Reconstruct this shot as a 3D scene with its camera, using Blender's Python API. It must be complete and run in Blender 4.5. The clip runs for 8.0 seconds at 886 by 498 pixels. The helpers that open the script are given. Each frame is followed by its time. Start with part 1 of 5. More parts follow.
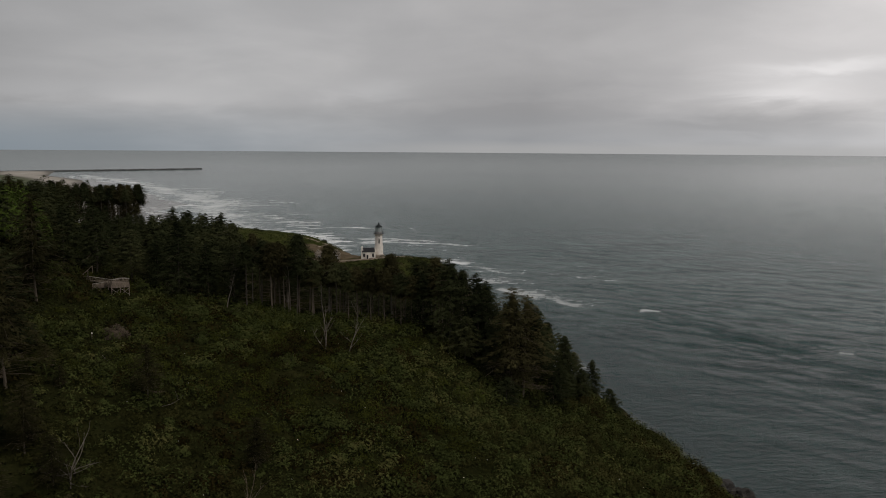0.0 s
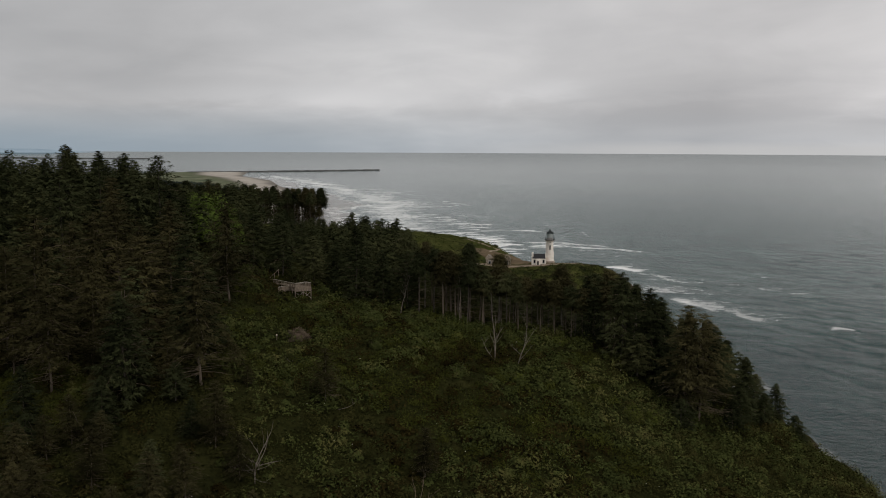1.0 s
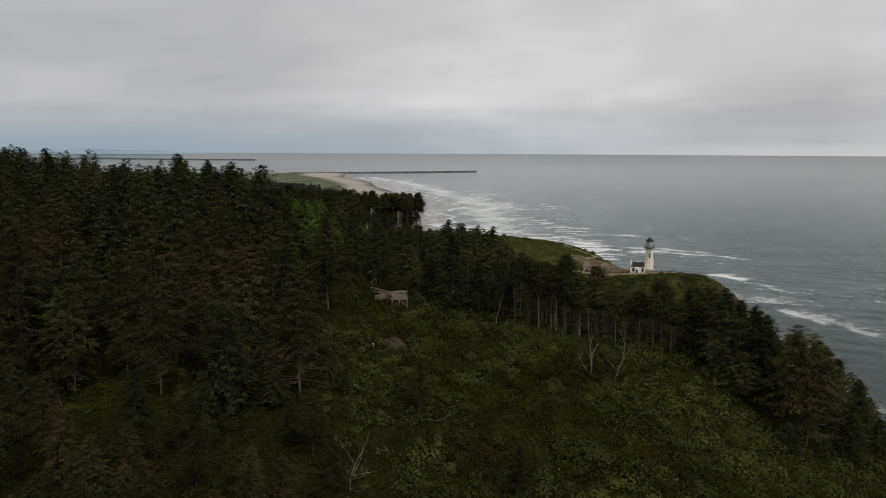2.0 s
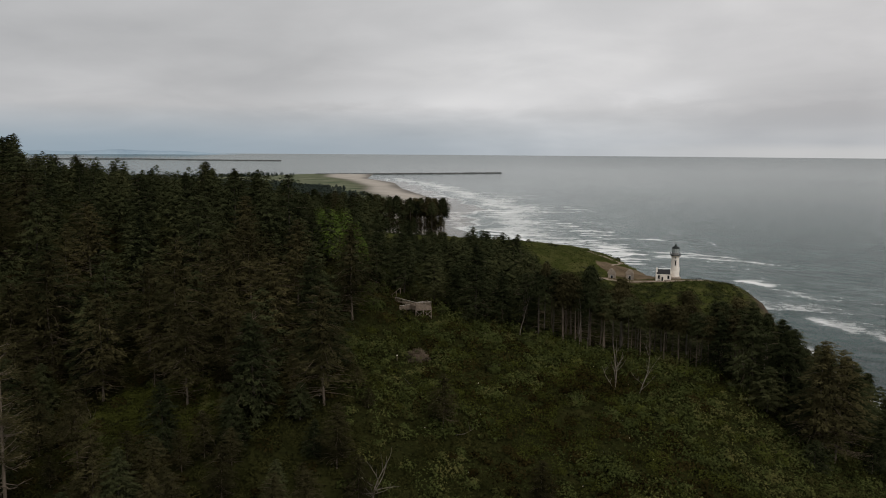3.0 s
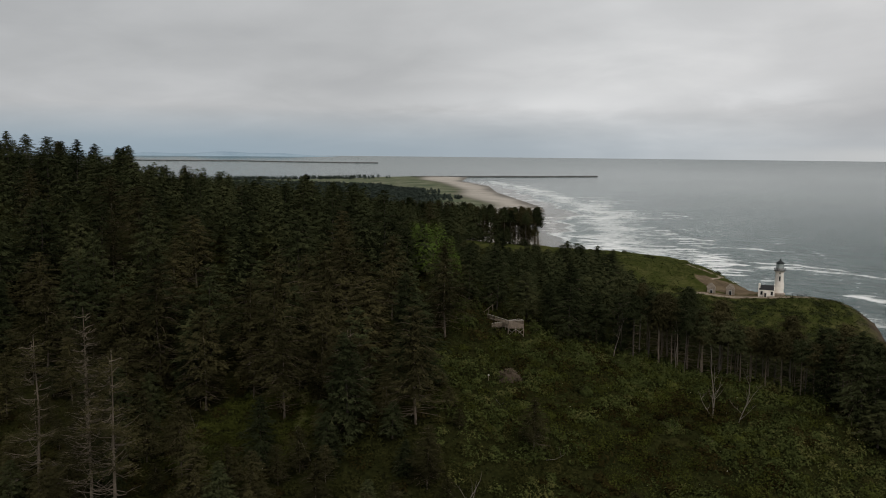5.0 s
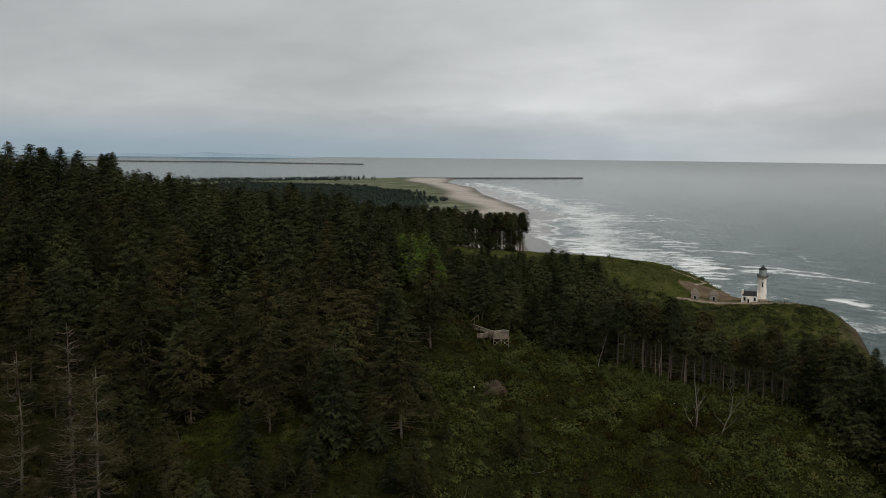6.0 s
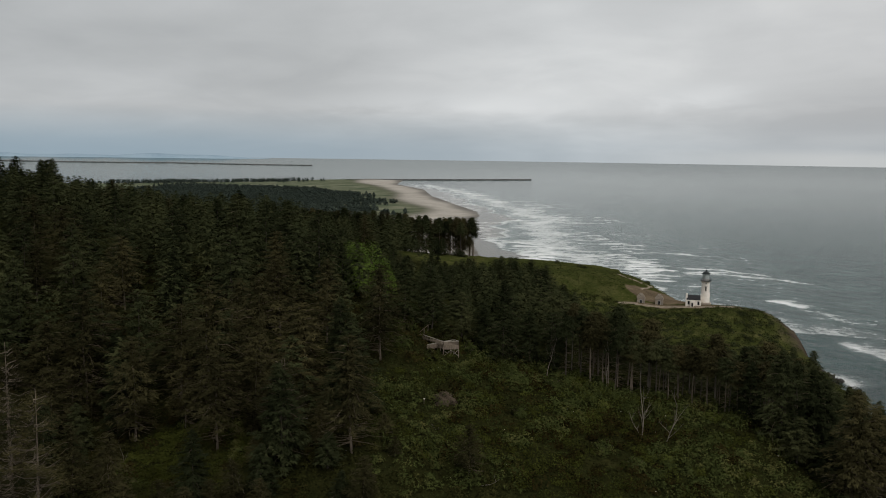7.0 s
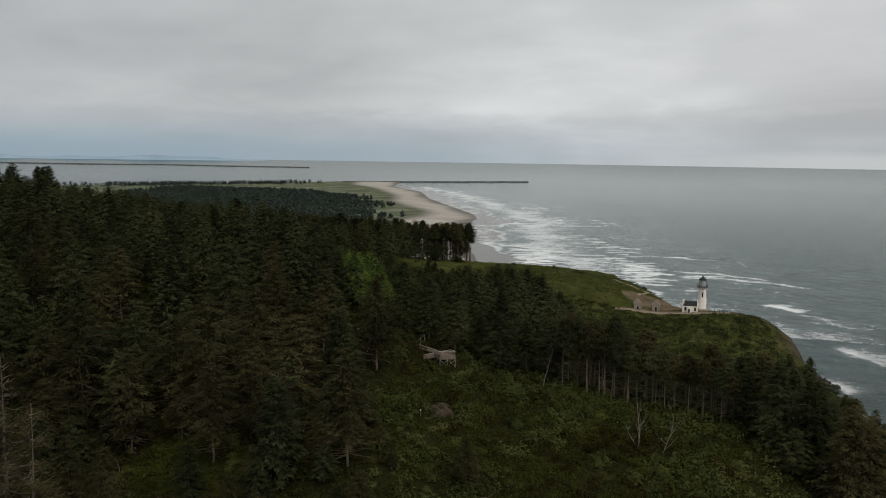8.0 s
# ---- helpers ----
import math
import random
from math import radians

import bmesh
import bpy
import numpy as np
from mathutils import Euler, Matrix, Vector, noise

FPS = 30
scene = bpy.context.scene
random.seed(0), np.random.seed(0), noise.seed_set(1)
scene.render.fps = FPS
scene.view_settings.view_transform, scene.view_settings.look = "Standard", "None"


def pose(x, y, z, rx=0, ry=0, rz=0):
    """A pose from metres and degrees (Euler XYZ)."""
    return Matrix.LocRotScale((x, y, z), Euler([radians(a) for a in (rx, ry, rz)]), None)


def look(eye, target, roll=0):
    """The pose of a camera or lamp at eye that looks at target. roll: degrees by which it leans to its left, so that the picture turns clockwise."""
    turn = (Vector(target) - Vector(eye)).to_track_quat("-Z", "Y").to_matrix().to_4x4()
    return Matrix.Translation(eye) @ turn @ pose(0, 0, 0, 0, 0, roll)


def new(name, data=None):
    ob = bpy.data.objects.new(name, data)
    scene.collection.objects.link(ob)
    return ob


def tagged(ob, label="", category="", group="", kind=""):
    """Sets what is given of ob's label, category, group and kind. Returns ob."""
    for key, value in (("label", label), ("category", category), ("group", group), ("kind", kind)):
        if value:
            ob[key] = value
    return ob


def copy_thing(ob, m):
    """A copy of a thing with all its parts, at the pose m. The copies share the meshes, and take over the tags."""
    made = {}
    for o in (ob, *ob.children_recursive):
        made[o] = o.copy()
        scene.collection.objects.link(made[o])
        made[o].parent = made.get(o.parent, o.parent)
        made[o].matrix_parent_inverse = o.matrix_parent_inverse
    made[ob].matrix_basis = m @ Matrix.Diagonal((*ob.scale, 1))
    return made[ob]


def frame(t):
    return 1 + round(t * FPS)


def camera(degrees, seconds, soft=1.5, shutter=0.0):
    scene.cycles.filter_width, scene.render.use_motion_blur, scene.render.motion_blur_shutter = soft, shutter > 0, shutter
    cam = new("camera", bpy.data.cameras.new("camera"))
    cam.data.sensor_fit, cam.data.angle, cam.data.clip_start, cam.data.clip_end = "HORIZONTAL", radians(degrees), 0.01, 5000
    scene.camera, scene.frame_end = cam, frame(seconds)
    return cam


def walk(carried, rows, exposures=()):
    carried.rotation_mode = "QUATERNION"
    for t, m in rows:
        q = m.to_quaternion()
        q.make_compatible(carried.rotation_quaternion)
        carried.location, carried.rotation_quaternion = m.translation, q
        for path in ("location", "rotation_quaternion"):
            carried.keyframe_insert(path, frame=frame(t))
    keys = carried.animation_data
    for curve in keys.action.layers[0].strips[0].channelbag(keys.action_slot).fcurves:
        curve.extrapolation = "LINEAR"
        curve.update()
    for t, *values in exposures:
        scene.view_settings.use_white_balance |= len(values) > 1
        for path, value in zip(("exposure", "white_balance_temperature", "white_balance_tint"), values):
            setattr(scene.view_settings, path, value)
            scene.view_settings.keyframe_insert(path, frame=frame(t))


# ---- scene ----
cam = camera(57.1, 8.0, 1.0)

# seconds, eye, heading, tilt, lean
PATH = [
    (0, 0.81, -2.11, 106.55, -3.10, -6.96, 0.43),
    (0.1, 0.76, -1.99, 106.85, -2.15, -6.96, 0.43),
    (0.2, 0.72, -1.87, 107.14, -0.42, -6.96, 0.43),
    (0.3, 0.68, -1.75, 107.44, 0.84, -6.97, 0.43),
    (0.4, 0.63, -1.64, 107.74, 1.41, -6.97, 0.43),
    (0.5, 0.59, -1.52, 108.04, 2.18, -6.97, 0.43),
    (0.6, 0.54, -1.32, 108.30, 3.20, -6.97, 0.40),
    (0.7, 0.49, -1.12, 108.57, 4.39, -6.97, 0.37),
    (0.8, 0.45, -0.93, 108.84, 5.66, -6.97, 0.35),
    (0.9, 0.40, -0.73, 109.11, 7.17, -6.97, 0.32),
    (1, 0.35, -0.53, 109.38, 8.91, -6.97, 0.29),
    (1.1, 0.32, -0.41, 109.65, 10.66, -6.97, 0.28),
    (1.2, 0.29, -0.28, 109.93, 12.40, -6.96, 0.27),
    (1.35, 0.24, -0.10, 110.34, 14.04, -6.96, 0.26),
    (1.5, 0.19, 0.08, 110.75, 15.16, -6.96, 0.25),
    (1.6, 0.18, 0.10, 111.06, 15.44, -6.95, 0.26),
    (1.7, 0.17, 0.12, 111.37, 15.56, -6.95, 0.27),
    (2.8, 0.07, 0.33, 114.74, 16.05, -6.91, 0.40),
    (2.9, 0.06, 0.35, 115.05, 16.42, -6.91, 0.41),
    (3, 0.05, 0.37, 115.35, 17.42, -6.90, 0.42),
    (3.1, 0.06, 0.40, 115.65, 18.94, -6.90, 0.42),
    (3.2, 0.08, 0.44, 115.94, 20.42, -6.89, 0.41),
    (3.3, 0.09, 0.47, 116.24, 21.67, -6.89, 0.40),
    (3.4, 0.10, 0.51, 116.53, 22.41, -6.88, 0.40),
    (3.5, 0.11, 0.54, 116.83, 22.71, -6.88, 0.39),
    (3.6, 0.06, 0.59, 116.96, 22.74, -6.88, 0.40),
    (3.8, -0.04, 0.69, 117.22, 22.79, -6.87, 0.42),
    (4, -0.14, 0.78, 117.48, 23.02, -6.87, 0.44),
    (4.2, -0.13, 0.76, 117.87, 23.71, -6.86, 0.46),
    (4.5, -0.12, 0.73, 118.45, 23.96, -6.85, 0.48),
    (4.7, -0.11, 0.69, 119.11, 23.98, -6.84, 0.51),
    (5.8, -0.03, 0.46, 122.71, 24.12, -6.77, 0.64),
    (5.9, -0.02, 0.44, 123.04, 23.55, -6.76, 0.66),
    (6, -0.02, 0.41, 123.37, 23.01, -6.76, 0.67),
    (6.1, -0.00, 0.42, 123.68, 22.38, -6.74, 0.69),
    (6.2, 0.01, 0.42, 124.00, 21.75, -6.73, 0.72),
    (6.3, 0.02, 0.42, 124.31, 21.15, -6.72, 0.74),
    (6.4, 0.04, 0.42, 124.63, 20.54, -6.70, 0.77),
    (6.5, 0.05, 0.42, 124.94, 20.06, -6.69, 0.79),
    (6.7, 0.07, 0.43, 125.53, 19.58, -6.68, 0.81),
    (7, 0.09, 0.44, 126.42, 19.47, -6.65, 0.83),
    (7.5, 0.13, 0.60, 127.85, 19.49, -6.62, 0.82),
    (8, 0.18, 0.65, 129.09, 19.28, -6.54, 0.86),
]


def aimed(x, y, z, yaw, pitch, roll):
    a, b = radians(yaw), radians(pitch)
    way = Vector((-math.sin(a) * math.cos(b), math.cos(a) * math.cos(b), math.sin(b)))
    eye = Vector((x, y, z))
    return look(eye, eye + way * 10, roll)


EXPOSURES = [(0.0, -0.52, 6500, 10), (0.5, -0.32, 6500, 10), (1.0, -0.09, 6500, 10), (1.5, 0.0, 6480, 10), (3.0, 0.05, 6490, 9.6), (4.7, 0.05, 6450, 8.6), (6.0, 0.05, 6380, 6.8), (8.0, 0.05, 6370, 6.6)]
walk(cam, [(row[0], aimed(*row[1:])) for row in PATH], EXPOSURES)

# ---------------------------------------------------------------- light
def nodes_of(tree):
    tree.nodes.clear()

    def add(kind, **settings):
        node = tree.nodes.new(kind)
        for key, value in settings.items():
            if key in node.inputs:
                node.inputs[key].default_value = value
        return node

    return add, tree.links.new


def math_node(add, link, op, a, b=None, clamp=False):
    node = add("ShaderNodeMath")
    node.operation, node.use_clamp = op, clamp
    for i, v in enumerate((a, b)):
        if v is None:
            continue
        if isinstance(v, (int, float)):
            node.inputs[i].default_value = v
        else:
            link(v, node.inputs[i])
    return node.outputs[0]


def ramp(add, link, fac, stops):
    node = add("ShaderNodeValToRGB")
    els = node.color_ramp.elements
    while len(els) < len(stops):
        els.new(0.5)
    for el, (pos, col) in zip(els, stops):
        el.position = pos
        el.color = (*col, 1) if len(col) == 3 else (col[0], col[0], col[0], 1)
    link(fac, node.inputs[0])
    return node.outputs[0]


def mix(add, link, fac, a, b, blend="MIX"):
    node = add("ShaderNodeMix")
    node.data_type, node.blend_type = "RGBA", blend
    for sock, v in ((node.inputs["Factor"], fac), (node.inputs[6], a), (node.inputs[7], b)):
        if isinstance(v, (int, float)):
            sock.default_value = v
        elif isinstance(v, tuple):
            sock.default_value = (*v, 1)
        else:
            link(v, sock)
    return node.outputs[2]


SUN_AZ, SUN_EL = radians(135), radians(58)   # from north (+y), clockwise
world = bpy.data.worlds.new("sky")
scene.world = world
world.use_nodes = True
add, link = nodes_of(world.node_tree)
sky = add("ShaderNodeTexSky")
sky.sky_type, sky.sun_disc = "NISHITA", False
sky.sun_elevation, sky.sun_rotation = SUN_EL, SUN_AZ
sky.air_density, sky.dust_density = 1.0, 2.0
coord = add("ShaderNodeTexCoord")
sep = add("ShaderNodeSeparateXYZ")
link(coord.outputs["Generated"], sep.inputs[0])
up = math_node(add, link, "MAXIMUM", sep.outputs[2], 0.0)
# the cloud deck is flat: directions are laid out on a plane overhead
den = math_node(add, link, "ADD", up, 0.20)
cx = math_node(add, link, "DIVIDE", sep.outputs[0], den)
cy = math_node(add, link, "DIVIDE", sep.outputs[1], den)
comb = add("ShaderNodeCombineXYZ")
link(cx, comb.inputs[0]), link(cy, comb.inputs[1])


def cloud_noise(scale, detail, rough, dist, off):
    m = add("ShaderNodeMapping")
    m.inputs["Location"].default_value = off
    link(comb.outputs[0], m.inputs[0])
    n = add("ShaderNodeTexNoise", Scale=scale, Detail=detail, Roughness=rough, Distortion=dist)
    link(m.outputs[0], n.inputs["Vector"])
    return n.outputs[0]


big = cloud_noise(0.62, 3.0, 0.5, 0.4, (3.1, 1.7, 0.0))
small = cloud_noise(2.0, 7.0, 0.55, 0.3, (0.4, 6.2, 2.0))
both = math_node(add, link, "ADD", math_node(add, link, "MULTIPLY", big, 0.7), math_node(add, link, "MULTIPLY", small, 0.3))
clouds = ramp(add, link, both, [(0.34, (0.405, 0.405, 0.412)), (0.46, (0.462, 0.460, 0.464)), (0.55, (0.512, 0.508, 0.512)), (0.68, (0.60, 0.592, 0.592))])
# the thin clear strip over the horizon is bluer
strip = ramp(add, link, up, [(0.0, (1.0,)), (0.012, (0.9,)), (0.05, (0.0,))])
west = ramp(add, link, math_node(add, link, "ADD", math_node(add, link, "MULTIPLY", sep.outputs[0], 0.5), 0.5), [(0.18, (1.0,)), (0.52, (0.25,))])
clear = math_node(add, link, "MULTIPLY", strip, west)
# the deck thins towards the open sea
thin = ramp(add, link, math_node(add, link, "ADD", math_node(add, link, "MULTIPLY", sep.outputs[0], 0.5), 0.5), [(0.15, (0.95, 0.96, 0.97)), (0.28, (1.0, 1.005, 1.01)), (0.40, (1.14, 1.145, 1.15)), (0.58, (1.12, 1.11, 1.11)), (0.76, (1.85, 1.81, 1.79))])
clouds = mix(add, link, 1.0, clouds, thin, "MULTIPLY")
ahead = math_node(add, link, "MAXIMUM", sep.outputs[1], 0.2)
across = math_node(add, link, "DIVIDE", sep.outputs[0], ahead)
ruffle = math_node(add, link, "SUBTRACT", small, 0.5)


def around(value, middle, size, ruffled):
    d = math_node(add, link, "SUBTRACT", math_node(add, link, "ADD", value, math_node(add, link, "MULTIPLY", ruffle, ruffled)), middle)
    return math_node(add, link, "POWER", math_node(add, link, "DIVIDE", d, size), 2.0)


def spot(az, el, wide, tall):
    far2 = math_node(add, link, "ADD", around(across, math.tan(radians(az)), wide, 0.12), around(sep.outputs[2], math.sin(radians(el)), tall, 0.06))
    return math_node(add, link, "POWER", 2.718, math_node(add, link, "MULTIPLY", far2, -1.0))


for az, el, wide, tall, gain in ((-1.8, 3.8, 0.055, 0.016, 0.20), (27.5, 5.2, 0.10, 0.012, 0.38), (25.5, 3.8, 0.09, 0.010, 0.30), (-22.0, 3.2, 0.20, 0.014, 0.13), (24.0, 1.7, 0.14, 0.014, -0.22), (8.0, 2.2, 0.10, 0.016, -0.06)):
    g = math_node(add, link, "ADD", math_node(add, link, "MULTIPLY", spot(az, el, wide, tall), gain), 1.0)
    clouds = mix(add, link, 1.0, clouds, g, "MULTIPLY")
rim = math_node(add, link, "MULTIPLY", ramp(add, link, up, [(0.0, (1.0,)), (0.004, (0.8,)), (0.011, (0.0,))]), ramp(add, link, math_node(add, link, "ADD", across, 0.5), [(0.30, (0.0,)), (0.60, (1.0,))]))
clouds = mix(add, link, math_node(add, link, "MULTIPLY", rim, 0.6), clouds, (0.66, 0.63, 0.60))
skyc = mix(add, link, 1.0, sky.outputs[0], (0.055, 0.055, 0.055), "MULTIPLY")
haze = mix(add, link, 0.85, skyc, (0.30, 0.39, 0.47))
col = mix(add, link, math_node(add, link, "MULTIPLY", clear, 0.85), clouds, haze)
bg = add("ShaderNodeBackground")
bg.inputs["Strength"].default_value = 1.0
link(col, bg.inputs["Color"])
out = add("ShaderNodeOutputWorld")
link(bg.outputs[0], out.inputs[0])

sun = new("sun", bpy.data.lights.new("sun", "SUN"))
sun.data.energy, sun.data.angle, sun.data.color = 1.15, radians(40), (1.0, 0.95, 0.88)
sun.matrix_world = look((math.sin(SUN_AZ) * 100, math.cos(SUN_AZ) * 100, 100 * math.tan(SUN_EL)), (0, 0, 0))


# ---------------------------------------------------------------- materials
def material(name, rough=0.8, metal=0.0, spec=0.5):
    mat = bpy.data.materials.new(name)
    mat.use_nodes = True
    add, link = nodes_of(mat.node_tree)
    bsdf = add("ShaderNodeBsdfPrincipled", Roughness=rough, Metallic=metal)
    bsdf.inputs["Specular IOR Level"].default_value = spec
    out = add("ShaderNodeOutputMaterial")
    link(bsdf.outputs[0], out.inputs[0])
    return mat, add, link, bsdf


def noise_at(add, link, scale, detail=4.0, rough=0.55, space="Object", stretch=None, offset=(0, 0, 0)):
    if space == "World":
        vec = add("ShaderNodeNewGeometry").outputs["Position"]
    else:
        vec = add("ShaderNodeTexCoord").outputs[space]
    m = add("ShaderNodeMapping")
    m.inputs["Location"].default_value = offset
    if stretch:
        m.inputs["Scale"].default_value = stretch
    link(vec, m.inputs[0])
    n = add("ShaderNodeTexNoise", Scale=scale, Detail=detail, Roughness=rough)
    link(m.outputs[0], n.inputs["Vector"])
    return n.outputs[0]


def bump(add, link, bsdf, height, strength, distance):
    b = add("ShaderNodeBump", Strength=strength, Distance=distance)
    link(height, b.inputs["Height"])
    link(b.outputs[0], bsdf.inputs["Normal"])


def plain(name, a, b, scale=1.0, rough=0.8, metal=0.0, relief=0.0, stretch=None, spec=0.2):
    """Two tones by a coarse and a fine noise."""
    mat, add, link, bsdf = material(name, rough, metal, spec)
    coarse = noise_at(add, link, scale, 3.0, 0.5, stretch=stretch)
    fine = noise_at(add, link, scale * 9, 4.0, 0.6, stretch=stretch, offset=(4, 2, 7))
    f = math_node(add, link, "ADD", math_node(add, link, "MULTIPLY", coarse, 0.6), math_node(add, link, "MULTIPLY", fine, 0.4))
    link(ramp(add, link, f, [(0.35, a), (0.65, b)]), bsdf.inputs["Base Color"])
    if relief:
        bump(add, link, bsdf, f, 0.6, relief)
    return mat


def foliage(name, tones, rough=0.75, world_scale=0.075, each=0.15, clump=0.0):
    """Needles and leaves: each sprig has its own tone, each tree its own, with drifts across the hill."""
    mat, add, link, bsdf = material(name, rough, 0.0, 0.0)
    isl = add("ShaderNodeNewGeometry").outputs["Random Per Island"]
    own = add("ShaderNodeObjectInfo").outputs["Random"]
    drift = noise_at(add, link, world_scale, 3.0, 0.6, "World")
    f = math_node(add, link, "ADD", math_node(add, link, "MULTIPLY", isl, each), math_node(add, link, "MULTIPLY", own, 0.48))
    f = math_node(add, link, "ADD", f, math_node(add, link, "MULTIPLY", math_node(add, link, "SUBTRACT", drift, 0.32), 1.1), True)
    if clump:
        knots = noise_at(add, link, 0.34, 2.0, 0.5, "World", offset=(5, 5, 5))
        f = math_node(add, link, "ADD", f, math_node(add, link, "MULTIPLY", math_node(add, link, "SUBTRACT", knots, 0.45), clump), True)
    n = len(tones)
    link(ramp(add, link, f, [(0.15 + 0.75 * i / (n - 1), t) for i, t in enumerate(tones)]), bsdf.inputs["Base Color"])
    return mat


M_SPRUCE = foliage("spruce_needles", [(0.0105, 0.0128, 0.0059), (0.0218, 0.0256, 0.0115), (0.0368, 0.0415, 0.0178), (0.0590, 0.0600, 0.0255)])
M_OPEN = foliage("sparse_needles", [(0.0140, 0.0130, 0.0060), (0.0275, 0.0250, 0.0112), (0.0450, 0.0400, 0.0175), (0.0690, 0.0590, 0.0250)])
M_LEAF = foliage("broad_leaves", [(0.038, 0.058, 0.011), (0.068, 0.100, 0.019), (0.100, 0.136, 0.028)])
M_SHRUB = foliage("shrub_leaves", [(0.0115, 0.0105, 0.0040), (0.0215, 0.0230, 0.0080), (0.0340, 0.0410, 0.0125), (0.0510, 0.0600, 0.0180), (0.0780, 0.0740, 0.0250)], world_scale=0.045, each=0.10, clump=0.9)
M_BRAKE = foliage("brown_bracken", [(0.0110, 0.0085, 0.0030), (0.0220, 0.0175, 0.0060), (0.0360, 0.0290, 0.0100), (0.0540, 0.0440, 0.0160)], world_scale=0.06, each=0.16, clump=0.8)
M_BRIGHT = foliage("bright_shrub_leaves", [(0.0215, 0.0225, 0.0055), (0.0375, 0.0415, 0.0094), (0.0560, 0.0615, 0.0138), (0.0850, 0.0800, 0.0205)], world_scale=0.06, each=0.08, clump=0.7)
# brown litter, its tones darkened to carry the shade under the canopy
M_SHADEFLOOR = foliage("shade_dark_litter", [(0.0060, 0.0070, 0.0030), (0.0110, 0.0120, 0.0050), (0.0190, 0.0190, 0.0080)], clump=0.4)
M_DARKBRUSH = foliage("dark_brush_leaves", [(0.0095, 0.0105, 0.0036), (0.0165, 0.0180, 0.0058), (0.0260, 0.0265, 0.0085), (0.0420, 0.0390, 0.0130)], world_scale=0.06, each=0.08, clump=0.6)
M_BARK = plain("spruce_bark", (0.045, 0.036, 0.028), (0.11, 0.092, 0.075), 1.2, 0.9, relief=0.05, stretch=(1, 1, 0.25))
M_PALE = plain("pale_bark", (0.070, 0.054, 0.040), (0.220, 0.178, 0.134), 0.9, 0.9, relief=0.05, stretch=(1, 1, 0.25))
M_DEAD = plain("bleached_wood", (0.10, 0.082, 0.065), (0.235, 0.203, 0.170), 1.5, 0.85, relief=0.03, stretch=(1, 1, 0.3))
M_TWIG = plain("dry_twigs", (0.060, 0.044, 0.029), (0.185, 0.142, 0.098), 2.0, 0.9)
M_RAIL = plain("pale_worn_timber", (0.26, 0.225, 0.185), (0.44, 0.39, 0.335), 2.5, 0.85, stretch=(1, 1, 0.3))
M_DECKWOOD = plain("weathered_timber", (0.11, 0.084, 0.062), (0.25, 0.20, 0.155), 2.5, 0.85, relief=0.01, stretch=(1, 1, 0.3))
M_WHITE = plain("white_painted_masonry", (0.70, 0.635, 0.56), (0.84, 0.785, 0.715), 0.5, 0.7, relief=0.01)
M_TRIM = plain("grey_painted_stone", (0.30, 0.29, 0.28), (0.42, 0.40, 0.38), 1.0, 0.8)
M_BLACK = plain("dark_painted_iron", (0.010, 0.013, 0.013), (0.022, 0.027, 0.027), 2.0, 0.7, 0.0, spec=0.2)
M_ROOF = plain("dark_roof_slates", (0.016, 0.016, 0.018), (0.04, 0.039, 0.04), 3.0, 0.9, spec=0.15)
M_STONE = plain("sandstone_blocks", (0.17, 0.140, 0.110), (0.37, 0.315, 0.255), 1.4, 0.9, relief=0.03)
M_EARTH = plain("trodden_earth", (0.15, 0.117, 0.083), (0.28, 0.226, 0.168), 0.3, 0.95, relief=0.03)
M_ROCK = plain("sea_cliff_rock", (0.012, 0.011, 0.010), (0.05, 0.044, 0.038), 0.25, 0.85, relief=0.3)
M_RUBBLE = plain("jetty_rubble", (0.035, 0.035, 0.036), (0.10, 0.098, 0.095), 0.05, 0.9)
M_WINDOW, _a, _l, _b = material("dark_window_glass", 0.08)
_b.inputs["Base Color"].default_value = (0.012, 0.014, 0.016, 1)
M_LAMPGLASS, _a, _l, _b = material("lantern_glass", 0.05)
_b.inputs["Base Color"].default_value = (0.50, 0.55, 0.54, 1)
_b.inputs["Transmission Weight"].default_value = 0.25


